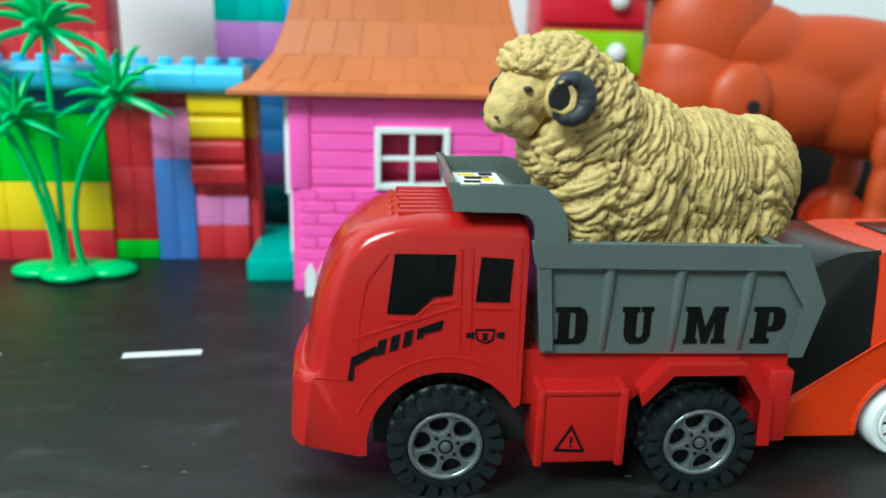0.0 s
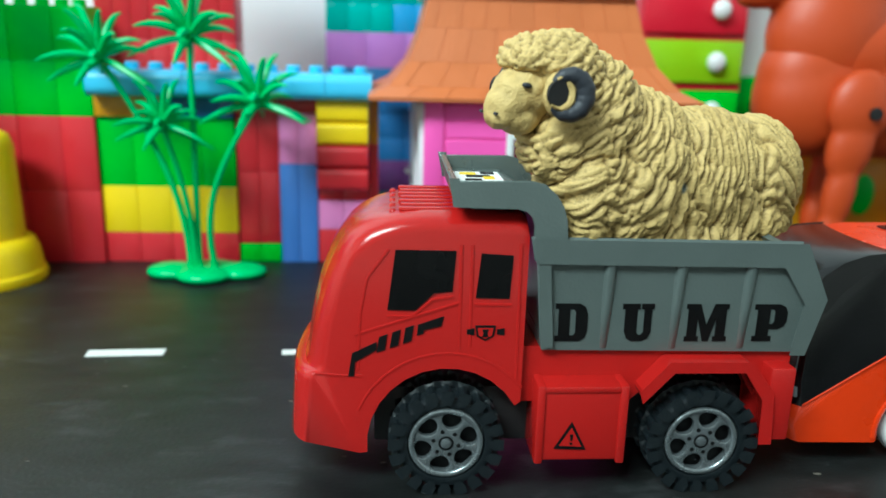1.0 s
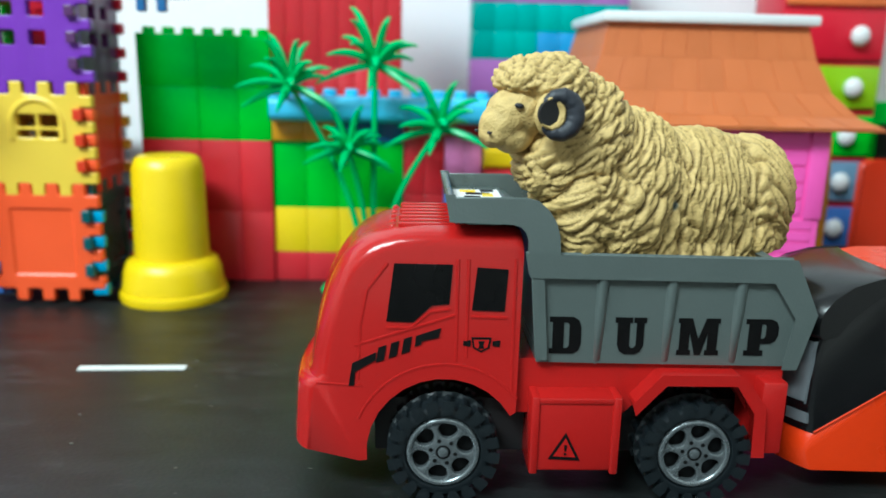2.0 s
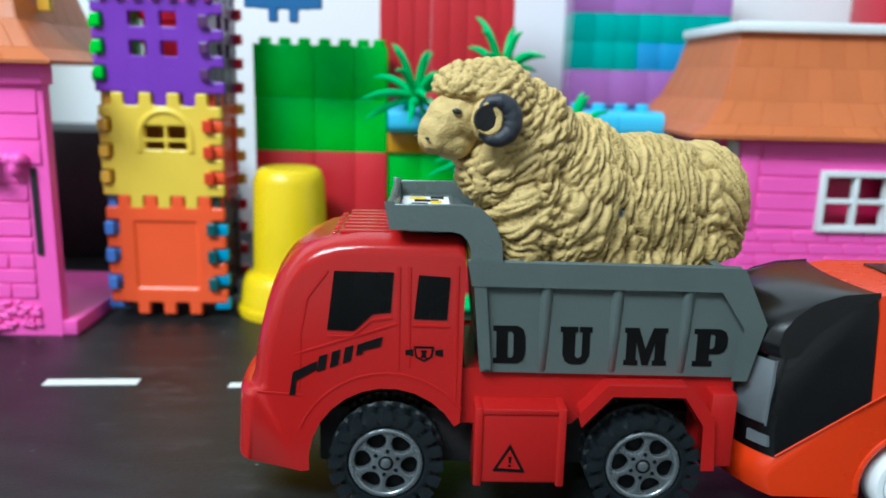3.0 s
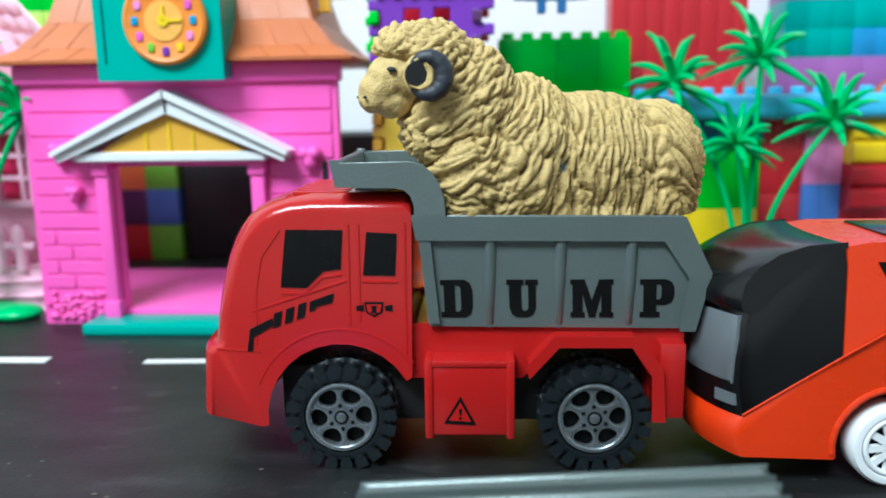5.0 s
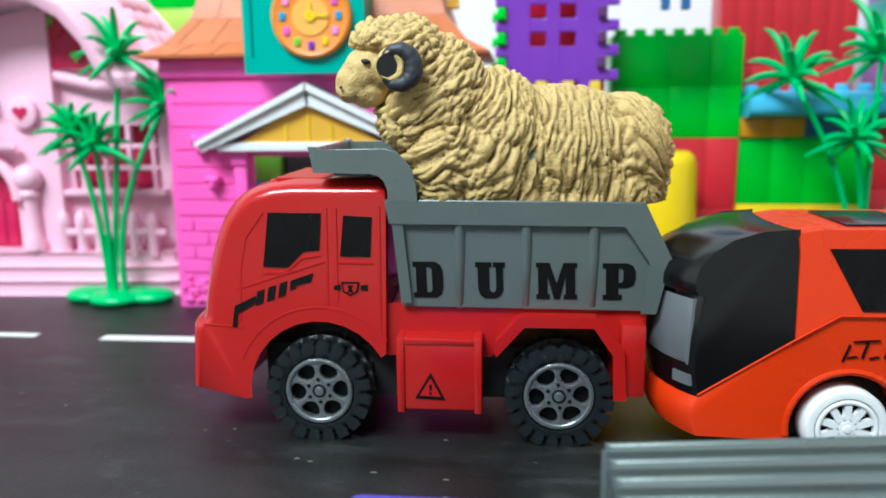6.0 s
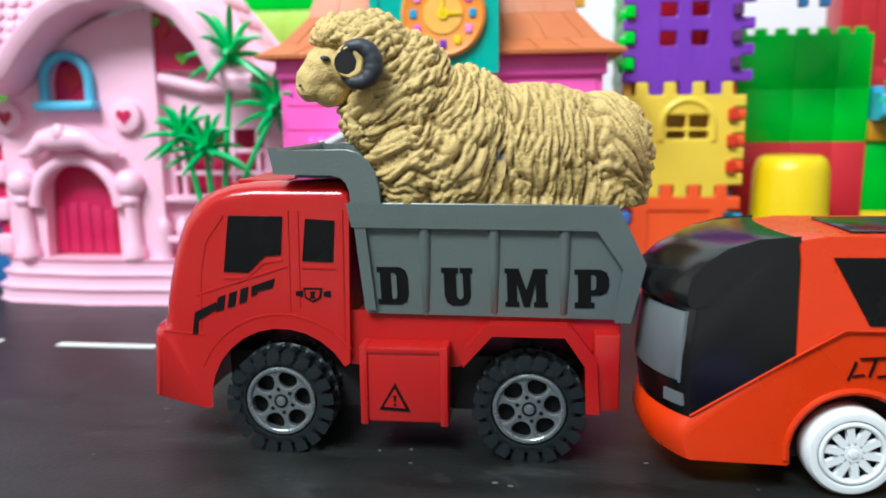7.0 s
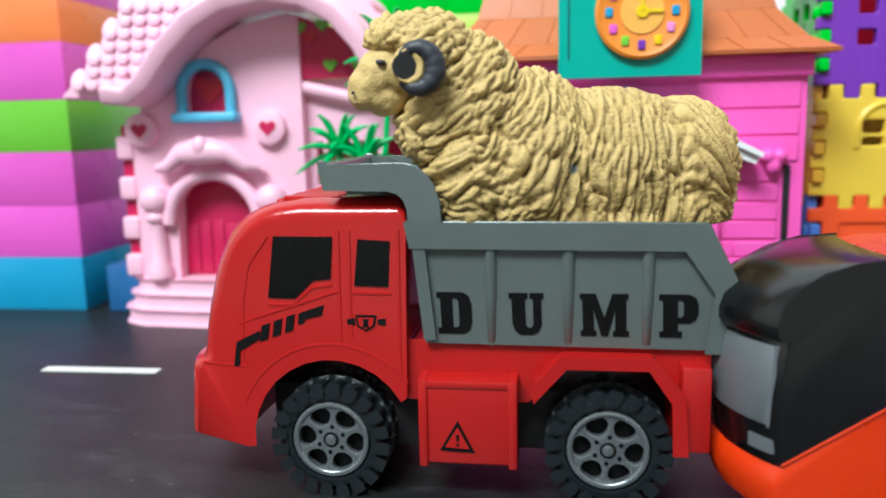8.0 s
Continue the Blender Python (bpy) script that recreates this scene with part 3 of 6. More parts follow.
    stick = part("sticker", box(-0.0415, -0.0240, 0.020, 0.052, 0.1048, 0.1051, 0), DASH, can, "white sticker with black and yellow shapes")
    for x, y, w, h, m in ((-0.039, 0.024, 0.005, 0.004, YELLOW_CUP), (-0.033, 0.026, 0.007, 0.003, BLACK), (-0.038, 0.032, 0.006, 0.003, BLACK), (-0.031, 0.035, 0.004, 0.006, YELLOW_CUP), (-0.037, 0.039, 0.009, 0.004, BLACK), (-0.039, 0.045, 0.006, 0.004, YELLOW_CUP), (-0.031, 0.046, 0.005, 0.004, BLACK)):
        part("sticker_patch", box(x, x + w, y, y + h, 0.1051, 0.1054, 0), m, stick)
    # fat slab-serif letters; each a few flat printed shapes in a unit square
    slab = {
        "D": [[(0, 0), (.45, 0), (.45, 1), (0, 1), (0, .86), (.1, .86), (.1, .14), (0, .14)],
              [(.45, 0), (.76, 0), (.93, .09), (1, .28), (1, .72), (.93, .91), (.76, 1), (.45, 1), (.45, .85), (.57, .85), (.63, .78), (.63, .22), (.57, .15), (.45, .15)]],
        "U": [[(0, 1), (0, .86), (.08, .86), (.08, .26), (.16, .08), (.32, 0), (.66, 0), (.83, .07), (.93, .24), (.93, .86), (1, .86), (1, 1), (.6, 1), (.6, .86), (.69, .86), (.69, .24), (.62, .17), (.54, .17), (.47, .24), (.47, .86), (.55, .86), (.55, 1)]],
        "M": [[(0, 0), (.33, 0), (.33, .13), (.28, .13), (.28, .62), (.43, 0), (.57, 0), (.72, .62), (.72, .13), (.67, .13), (.67, 0), (1, 0), (1, .13), (.95, .13), (.95, .87), (1, .87), (1, 1), (.67, 1), (.5, .44), (.33, 1), (0, 1), (0, .87), (.05, .87), (.05, .13), (0, .13)]],
        "P": [[(0, 0), (.58, 0), (.58, .14), (.48, .14), (.48, 1), (0, 1), (0, .86), (.1, .86), (.1, .14), (0, .14)],
              [(.48, .33), (.76, .33), (.93, .41), (1, .56), (1, .79), (.93, .93), (.76, 1), (.48, 1), (.48, .86), (.58, .86), (.63, .80), (.63, .54), (.58, .47), (.48, .47)]],
    }
    for ch_, x0, x1 in (("D", -0.0089, 0.0022), ("U", 0.0141, 0.0250), ("M", 0.0362, 0.0510), ("P", 0.0601, 0.0718)):
        bm = bmesh.new()
        for shape in slab[ch_]:
            add_prism(bm, [(x0 + u * (x1 - x0) + (0.5 - v) * 0.0004, 0.0553 + v * 0.0137) for u, v in shape], (0.0007, 0.0012), flank)
        finish(bm)
        part("letter", bm, BLACK, bed, "black printed letter " + ch_, 0)
    wheels = []
    for x in (-0.045, 0.045):
        for y, near in ((0.0058, -1), (W - 0.0058, 1)):
            wheels.append(wheel("wheel", (x, y, 0.0193), 0.0193, 0.0150, t, TYRE, RIM_GREY, 0.0130, 6, near, True))
        part("axle", lathe([(0.002, 0.01), (0.002, W - 0.01)], 12, "y", (x, 0, 0.0193)), UNDER, t)
    return t, wheels


# ---- sheep figurine ----
def sheep(carrier):
    s = thing("sheep_figurine", (0, 0, 0), "cream resin sheep with curled dark horns lying in the truck bed", "toy sheep")
    c = 0.0
    body = [((0.038, c, 0.1055), (0.0222, 0.0185, 0.0240), 10), ((0.012, c, 0.1060), (0.0420, 0.0190, 0.0265), 2), ((0.036, c, 0.092), (0.0235, 0.0180, 0.0180), 0),
            ((-0.018, c, 0.1090), (0.0280, 0.0195, 0.0300), 8), ((-0.036, c, 0.1275), (0.0185, 0.0170, 0.0240), -10), ((-0.0355, c, 0.1080), (0.0165, 0.0180, 0.0230), 0),
            ((-0.0500, c, 0.1440), (0.0165, 0.0152, 0.0133), 8), ((-0.0600, c, 0.1475), (0.0086, 0.0118, 0.0078), 0), ((-0.0500, c, 0.1215), (0.0095, 0.0140, 0.0120), 0), ((0.005, c, 0.082), (0.046, 0.0180, 0.0240), 0)]
    bm = fused(body, 0.00062, 6)
    bm.normal_update()
    for v in bm.verts:
        p = v.co.copy()
        face = max(0.0, min(1.0, (-0.0575 - p.x) / 0.004)) * max(0.0, min(1.0, (0.1465 - p.z) / 0.003)) * max(0.0, min(1.0, (p.z - 0.1235) / 0.003))
        # long rounded locks between sharp creases: forward on the chest, upright on the flank, swept back on the rump
        w = Vector((noise.noise(p * 60), noise.noise(p * 60 + Vector((7, 3, 1))), noise.noise(p * 60 + Vector((2, 9, 5)))))
        tilt = -0.10 - 0.85 * max(0.0, min(1.0, (0.002 - p.x) / 0.042)) - 0.95 * max(0.0, min(1.0, (p.x - 0.028) / 0.024)) ** 1.3
        q = p.z - 0.1
        u = p.x * math.cos(tilt) + q * math.sin(tilt)
        t2 = q * math.cos(tilt) - p.x * math.sin(tilt)
        head = max(0.0, min(1.0, (p.z - 0.139) / 0.004)) * max(0.0, min(1.0, (-0.030 - p.x) / 0.008))
        d1, d2 = noise.voronoi(Vector((u * 185, p.y * 70, t2 * 52)) + w * 0.8)[0][:2]
        wave = min(1.0, abs(noise.noise(Vector((u * 200, p.y * 62, t2 * 56)) + w * 0.55)) * 2.7) ** 0.62
        lock = 0.58 * wave + 0.42 * min(1.0, (d2 - d1) * 2.1) ** 0.6
        fine = min(1.0, abs(noise.noise(Vector((u * 430, p.y * 150, t2 * 120)) + w * 0.9)) * 2.6) ** 0.7
        k1, k2 = noise.voronoi(p * 265 + w * 0.6)[0][:2]
        lock = lock * (1 - head) + (0.28 + 0.5 * min(1.0, (k2 - k1) * 1.7) ** 0.6) * head
        back = max(0.0, min(1.0, (p.z - 0.121) / 0.009)) * max(0.0, min(1.0, (p.x + 0.012) / 0.016))
        seam = abs(p.x - (-0.0105 + (p.z - 0.090) * 0.42)) if p.y < c and p.z < 0.131 else 1.0
        amp = (0.0031 * lock + 0.0011 * fine) * (1 - 0.62 * back) + 0.0016 * back + 0.00025 * noise.noise(p * 1100) + 0.0013 * math.exp(-(seam / 0.0008) ** 2)
        v.co += v.normal * (amp * (1 - 0.92 * face) - 0.0020)
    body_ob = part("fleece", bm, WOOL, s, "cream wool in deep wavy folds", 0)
    body_ob.data.polygons.foreach_set("use_smooth", [True] * len(body_ob.data.polygons))
    bm = fused([((-0.0600, c, 0.1390), (0.0092, 0.0098, 0.0100), 0), ((-0.0645, c, 0.1372), (0.0078, 0.0086, 0.0082), 0), ((-0.0676, c, 0.1340), (0.0070, 0.0072, 0.0068), 0), ((-0.0700, c, 0.1312), (0.0046, 0.0060, 0.0048), 0), ((-0.0630, c, 0.1305), (0.0075, 0.0072, 0.0060), 0)], 0.0007, 4)
    bm.normal_update()
    for v in bm.verts:
        v.co += v.normal * 0.0005 * noise.noise(v.co * 330)
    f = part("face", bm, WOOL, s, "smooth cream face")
    for y in (c - 0.0092, c + 0.0092):
        e = bmesh.new()
        add_ball(e, (-0.0655, y * 0.94, 0.1405), (0.0017, 0.0012, 0.0009), 12, 12, 8)
        part("eye", e, HORN, f)
        part("nostril", lathe([(0.0005, y * 0.5 + c * 0.5 - 0.0008), (0.0005, y * 0.5 + c * 0.5 + 0.0008)], 8, "y", (-0.0738, 0, 0.1318)), HORN, f)
    for side in (-1, 1):
        pts, rad = [], []
        for k in range(34):
            g = k / 33
            ang = radians(150 - 300 * g)
            pts.append((-0.0562 + 0.0052 * math.cos(ang), side * (0.0156 + 0.0030 * math.sin(math.pi * g)), 0.1382 + 0.0058 * math.sin(ang)))
            rad.append(0.0008 + 0.0024 * math.sin(math.pi * (0.04 + 0.92 * g)) ** 0.8 + 0.00012 * math.sin(g * 60))
        hn = part("horn", tube(pts, rad, 14), HORN, s, "curled dark horn with worn paint")
        e = bmesh.new()
        add_ball(e, (-0.0575, side * 0.0150, 0.1382), (0.0062, 0.0030, 0.0068), 0, 22, 14)
        add_tube(e, [(-0.0592 + 0.0039 * math.cos(a), side * 0.0178, 0.1386 + 0.0045 * math.sin(a)) for a in (radians(-135 + 245 * k / 20) for k in range(21))], [0.0004 + 0.0010 * math.sin(math.pi * k / 20) for k in range(21)], 8)
        for v in e.verts:
            v.co += Vector((noise.noise(v.co * 420), 0, noise.noise(v.co * 420 + Vector((3, 1, 4))))) * 0.0006
        part("horn_curl", e, WOOL, hn, "cream inner curl where the paint has worn")
        # flat dark disc paints the shade of the hollow, which is not modelled
        part("hollow_disc", lathe([(0.0041, 0.0168), (0.0041, 0.0182)] if side > 0 else [(0.0041, -0.0182), (0.0041, -0.0168)], 24, "y", (-0.0596, 0, 0.1386)), UNDER, hn, "dark disc for the shaded hollow inside the curl")
    # the figure lies aslant in the bed, its head over the near side
    m = Matrix.Translation((0.034, 0.030, 0)) @ Matrix.Rotation(radians(22), 4, "Z")
    for ob in s.children_recursive:
        ob.data.transform(m)
    for v in body_ob.data.vertices:
        k = max(0.0, min(1.0, (0.0895 - v.co.z) / 0.003))
        tail = max(0.0, min(1.0, (0.0868 - v.co.z) / 0.002))
        v.co.x += (max(v.co.x, -0.0090) - v.co.x) * k + (min(v.co.x, 0.0730) - v.co.x) * tail
        v.co.y += (min(max(v.co.y, 0.0060), 0.0580) - v.co.y) * k
        v.co.z = max(v.co.z, 0.0561)
    return s


# ---- orange bus ----
def toy_bus():
    t = thing("toy_bus", (0, 0, 0), "orange toy bus with black windows and white wheels following the truck", "toy bus")
    D = 0.060
    ys = [0.0, 0.0006, 0.002, 0.0045, 0.008, 0.013, 0.020, D / 2, D - 0.020, D - 0.013, D - 0.008, D - 0.0045, D - 0.002, D - 0.0006, D]

    def bend(x, y, z):
        k = 1 - ((y - D / 2) / (D / 2)) ** 2
        x2 = x - 0.0115 * (0.75 * k + 0.25 * math.sqrt(max(k, 0))) * max(0.0, min(1.0, 1 - x / 0.045))
        z = min(z, 0.056) + max(0.0, z - 0.056) * 0.84
        inset = max(0.0, z - 0.05) * 0.16
        return (x2, y + inset * (1 - 2 * y / D), z)
    low = [(0.0, 0.0250), (0.0314, 0.0463), (0.0456, 0.0550), (0.150, 0.0545), (0.156, 0.030), (0.155, 0.0105), (0.1460, 0.0102)] + arc(0.1270, 0.0150, 0.0192, -12, 192, 12) + \
          [(0.1080, 0.0102), (0.0698, 0.0102)] + arc(0.0505, 0.0150, 0.0192, -12, 192, 12) + [(0.0310, 0.0102), (0.0010, 0.0112), (-0.0015, 0.0180)]
    body = part("body", prism(low, ys, 0.0, 2, bend, 50), BUS_ORANGE, t, "glossy orange lower body", 55)
    top = [(0.0318, 0.0467), (0.0328, 0.0800), (0.0322, 0.0870), (0.0400, 0.0885), (0.140, 0.0885), (0.150, 0.0800), (0.152, 0.0547), (0.0456, 0.0552)]
    part("cabin", prism(top, ys, 0.0, 2, bend, 50), BUS_ORANGE, t, "orange roof and pillars", 50)
    fr = [(0.0005, 0.0256), (0.0313, 0.0460), (0.0322, 0.0800), (0.0316, 0.0862), (0.0200, 0.0830), (0.0080, 0.0740), (0.0020, 0.0640), (0.0008, 0.0560), (-0.0003, 0.0460), (-0.0007, 0.0360)]
    nose = part("front_window", prism(fr, ys, 0.0, 3, bend, 50), BUS_BLACK, t, "smoked black wraparound front window", 50)
    vis = [(-0.0006, 0.0622), (-0.0016, 0.0640), (-0.0017, 0.0680), (-0.0004, 0.0730), (0.0036, 0.0785), (0.0105, 0.0838), (0.0200, 0.0872), (0.0320, 0.0883), (0.0320, 0.0868), (0.0250, 0.0832), (0.0180, 0.0785), (0.0100, 0.0712), (0.0045, 0.0634)]
    cap_ys = [-0.0004, 0.0, 0.0014, 0.0042, 0.008, 0.013, 0.020, D / 2]
    part("visor", prism(vis, cap_ys + [D - y for y in reversed(cap_ys[:-1])], 0.0007, 3, bend, 60), BUS_BLACK, nose, "smoked black brow over the windscreen", 60)
    ws = [(0.0006, 0.0598), (-0.0002, 0.0500), (-0.0011, 0.0368), (0.0020, 0.0368), (0.0040, 0.0598)]
    part("windscreen", prism(ws, [0.0022, 0.0045, 0.008, 0.013, 0.020, D / 2, D - 0.020, D - 0.013, D - 0.008, D - 0.0045, D - 0.0022], 0.0004, 2, bend), BUS_GREY, nose, "dull grey windscreen panel")
    hl = [(-0.0010, 0.0330), (-0.0009, 0.0290), (0.0010, 0.0290), (0.0010, 0.0330)]
    for a, b in ((0.0014, 0.0080), (D - 0.0080, D - 0.0014)):
        part("headlight", prism(hl, [a, 0.0045 if a < 0.03 else D - 0.0045, b], 0.0, 1, bend), BUS_GREY, nose)
    for x in (0.0505, 0.1270):
        part("wheel_arch", tube([(px, 0.0004, pz) for px, pz in arc(x, 0.0150, 0.0203, -8, 188, 20)], 0.0013, 8), BUS_ORANGE, body)
    for y, o in ((-0.0004, 0), (D - 0.0002, 1)):
        for x0, x1, sl in ((0.0420, 0.0840, 0.0110), (0.0880, 0.1400, 0.0)):
            w = [(x0, 0.0770), (x1, 0.0770), (x1 + 0.002, 0.0562), (x0 + sl, 0.0562)]
            bm = bmesh.new()
            add_prism(bm, w, (y, y + 0.0006), lambda x, yy, z: (x, yy + (max(0, z - 0.05) * 0.16) * (1 - 2 * o), z))
            finish(bm)
            part("side_window", bm, GLASSY, t, "black side window")
    part("belt_line", tube([(0.0, -0.0002, 0.0262), (0.0314, -0.0002, 0.0463), (0.0456, -0.0002, 0.0550), (0.150, -0.0002, 0.0545)], 0.0004, 6), BUS_ORANGE, body)
    for x in (0.050, 0.085):
        part("roof_vent", box(x, x + 0.026, 0.012, 0.046, 0.0832, 0.0842, 0.0005), BUS_BLACK, t, "dark roof panel")
    # thin printed marks, as plain bars
    for x0, z0, x1, z1 in ((0.0472, 0.0392, 0.0494, 0.0452), (0.0486, 0.0405, 0.0520, 0.0411), (0.0505, 0.0462, 0.0590, 0.0468), (0.0535, 0.0404, 0.0552, 0.0462), (0.0560, 0.0404, 0.0590, 0.0410), (0.0610, 0.0404, 0.0626, 0.0462)):
        s = 0.0005
        bar = [(x0, z0), (x0 + s, z0 - s * 0.6), (x1 + s, z1 - s * 0.6), (x1, z1)]
        part("printed_bar", prism(bar, (-0.0004, 0.0004)), BLACK, body, "thin black printed mark", 0)
    part("underside", box(0.03, 0.15, 0.010, D - 0.010, 0.0085, 0.03, 0.001), UNDER, t)
    wheels = []
    for x in (0.0505, 0.1270):
        for y, near in ((0.0035, -1), (D - 0.0035, 1)):
            wheels.append(wheel("wheel", (x, y, 0.0152), 0.0152, 0.0100, t, WHITE, WHITE, 0.0105, 10, near, False))
    return t, wheels


# ---- building bricks ----
BRICK_MESH = {}


def brick_data(w, d, h, studs, colour, stud_r=0.0042):
    """One moulded brick, origin at the middle of its base, shared by all bricks of that size and colour."""
    key = (round(w, 4), round(d, 4), round(h, 4), studs, colour)
    if key not in BRICK_MESH:
        bm = bmesh.new()
        add_box(bm, -w / 2, w / 2, 0, d, 0, h)
        finish(bm, 0.0004, 2)
        n = max(1, round(w / 0.0145))
        if studs:
            for k in range(n):
                x = -w / 2 + (k + 0.5) * w / n
                add_lathe(bm, [(stud_r, h - 0.0005), (stud_r, h + 0.0038), (stud_r * 0.86, h + 0.0044)], 14, "z", (x, min(d / 2, 0.008), 0))
        BRICK_MESH[key] = to_mesh("brick", bm, BR[colour])
    return BRICK_MESH[key]


def lay(owner, x0, x1, y, depth, z0, z1, colour, studs=False, rnd=random.Random(3), row=0.050, width=0.0290):
    """Fills a rectangle of a toy brick wall with separate bricks."""
    rows = max(1, round((z1 - z0) / row))
    cols = max(1, round((x1 - x0) / width))
    h, w = (z1 - z0) / rows, (x1 - x0) / cols
    for r in range(rows):
        for c in range(cols):
            ob = new("brick", brick_data(w - 0.0002, depth, h - 0.0001, studs and r == rows - 1, colour))
            ob.parent = owner
            ob.location = Vector((x0 + (c + 0.5) * w, y + rnd.uniform(0, 0.0005), z0 + r * h)) - owner.location
            ob.rotation_euler = (0, 0, rnd.uniform(-0.004, 0.004))


def rounded_bar(x0, x1, y0, y1, z0, z1, r):
    """A brick whose front edges are rounded along its length only."""
    prof = [(y1, z0), (y1, z1)] + [(y0 + r - r * math.sin(radians(g)), z1 - r + r * math.cos(radians(g))) for g in range(0, 91, 15)] + \
           [(y0 + r - r * math.cos(radians(g)), z0 + r - r * math.sin(radians(g))) for g in range(0, 91, 15)]
    bm = bmesh.new()
    add_prism(bm, prof, (x0, x1), lambda y, x, z: (x, y, z))
    finish(bm, 0.0004, 1, 50)
    return bm


def brick_walls():
    o = thing("brick_wall", (-0.276, 0.292, 0), "green and red toy brick wall with studded top", "toy brick wall")
    for x0, x1 in ((-0.321, -0.2815), (-0.2815, -0.2545), (-0.2545, -0.2325)):
        lay(o, x0, x1, 0.284, 0.03, 0, 0.100, "red", width=0.03, row=0.05)
        lay(o, x0, x1, 0.284, 0.03, 0.100, 0.170, "green", True, width=0.03, row=0.035)
    o = thing("brick_house", (-0.14, 0.30, 0), "toy brick house front with pale blue roof row", "toy brick house")
    lay(o, -0.2320, -0.1420, 0.287, 0.03, 0, 0.021, "red", width=0.0225)
    lay(o, -0.2320, -0.1420, 0.287, 0.03, 0.021, 0.0535, "yellow", width=0.0225)
    lay(o, -0.2320, -0.1420, 0.287, 0.03, 0.0535, 0.1005, "green", width=0.0225)
    lay(o, -0.2320, -0.1890, 0.284, 0.03, 0.1005, 0.114, "amber", width=0.022)
    lay(o, -0.1890, -0.1420, 0.284, 0.03, 0.1005, 0.114, "navy", width=0.022)
    lay(o, -0.1415, -0.1130, 0.289, 0.03, 0, 0.013, "green", width=0.0145)
    lay(o, -0.1415, -0.1130, 0.289, 0.03, 0.013, 0.114, "red", width=0.0145)
    lay(o, -0.1125, -0.0870, 0.287, 0.03, 0, 0.070, "blue", width=0.0130)
    lay(o, -0.1125, -0.0870, 0.287, 0.03, 0.070, 0.1045, "pink", width=0.0130)
    lay(o, -0.1125, -0.0870, 0.290, 0.03, 0.1045, 0.114, "red", width=0.0130)
    lay(o, -0.0865, -0.0520, 0.288, 0.03, 0, 0.0240, "red", width=0.0172)
    lay(o, -0.0865, -0.0520, 0.288, 0.03, 0.0240, 0.0445, "pink", width=0.0172)
    lay(o, -0.0865, -0.0520, 0.290, 0.03, 0.0445, 0.0535, "red", width=0.0172)
    for z, c in ((0.0535, "red"), (0.0690, "red"), (0.0845, "yellow"), (0.0998, "yellow")):
        ob = part("brick", rounded_bar(-0.0860, -0.0520, 0.276, 0.312, z, z + 0.0150, 0.004), BR[c], o, "rounded " + c + " brick")
    lay(o, -0.0515, -0.0450, 0.292, 0.03, 0.0840, 0.1150, "amber", width=0.01)
    lay(o, -0.0515, -0.0450, 0.292, 0.03, 0, 0.0840, "red", width=0.01)
    for k in range(6):
        x0 = -0.2310 + k * 0.0303
        part("roof_brick", rounded_bar(x0, x0 + 0.0301, 0.268, 0.310, 0.1145, 0.1312, 0.006), BR["sky"], o, "pale blue rounded brick")
        for s in (0.25, 0.75):
            part("stud", lathe([(0.0046, 0.1305), (0.0046, 0.1352), (0.0038, 0.1360)], 16, "z", (x0 + 0.03 * s, 0.295, 0)), BR["sky"], o)
    o = thing("brick_tower", (-0.19, 0.33, 0), "tall red toy brick tower standing behind the brick house", "toy brick tower")
    for x0, x1 in ((-0.2400, -0.2160), (-0.2160, -0.1910), (-0.1910, -0.1660), (-0.1660, -0.1450)):
        lay(o, x0, x1, 0.322, 0.03, 0, 0.300, "red", width=0.013, row=0.15)
    o = thing("brick_wall", (-0.02, 0.42, 0), "teal, blue and lilac toy brick wall near the white wall", "toy brick wall")
    for z0, z1, c in ((0, 0.030, "deep"), (0.030, 0.056, "plum"), (0.056, 0.132, "navy")):
        lay(o, -0.0890, 0.040, 0.405, 0.04, z0, z1, c, width=0.033, row=0.019)
    lay(o, -0.0890, 0.040, 0.405, 0.04, 0.132, 0.160, "purple", width=0.036, row=0.029)
    lay(o, -0.0890, -0.0350, 0.405, 0.04, 0.160, 0.205, "teal", width=0.018, row=0.0225)
    lay(o, -0.0350, 0.040, 0.405, 0.04, 0.160, 0.1825, "azure", width=0.019, row=0.0225)
    lay(o, -0.0350, 0.040, 0.405, 0.04, 0.1825, 0.205, "teal", width=0.019, row=0.0225)
    lay(o, -0.0890, 0.040, 0.405, 0.04, 0.205, 0.270, "purple", width=0.036, row=0.022)
    o = thing("brick_stack", (-0.895, 0.28, 0), "stack of large pink, green and blue toy bricks", "toy brick stack")
    for z0, z1, c in ((0, 0.037, "cyan"), (0.037, 0.073, "hot"), (0.073, 0.109, "hot"), (0.109, 0.1435, "lime"), (0.1435, 0.181, "hot"), (0.181, 0.210, "orange"), (0.210, 0.245, "hot")):
        lay(o, -0.928, -0.8605, 0.249, 0.125, z0, z1, c, width=0.07, row=0.04)
    o = thing("brick_stack", (-0.965, 0.29, 0), "stack of green, blue and orange toy bricks", "toy brick stack")
    for z0, z1, c in ((0, 0.037, "cyan"), (0.037, 0.073, "lime"), (0.073, 0.109, "azure"), (0.109, 0.1435, "purple"), (0.1435, 0.181, "lime"), (0.181, 0.245, "orange")):
        lay(o, -1.000, -0.930, 0.256, 0.120, z0, z1, c, width=0.07, row=0.04)
    o = thing("brick_wall", (-0.66, 0.42, 0), "pale lime and green toy bricks behind the houses", "toy brick wall")
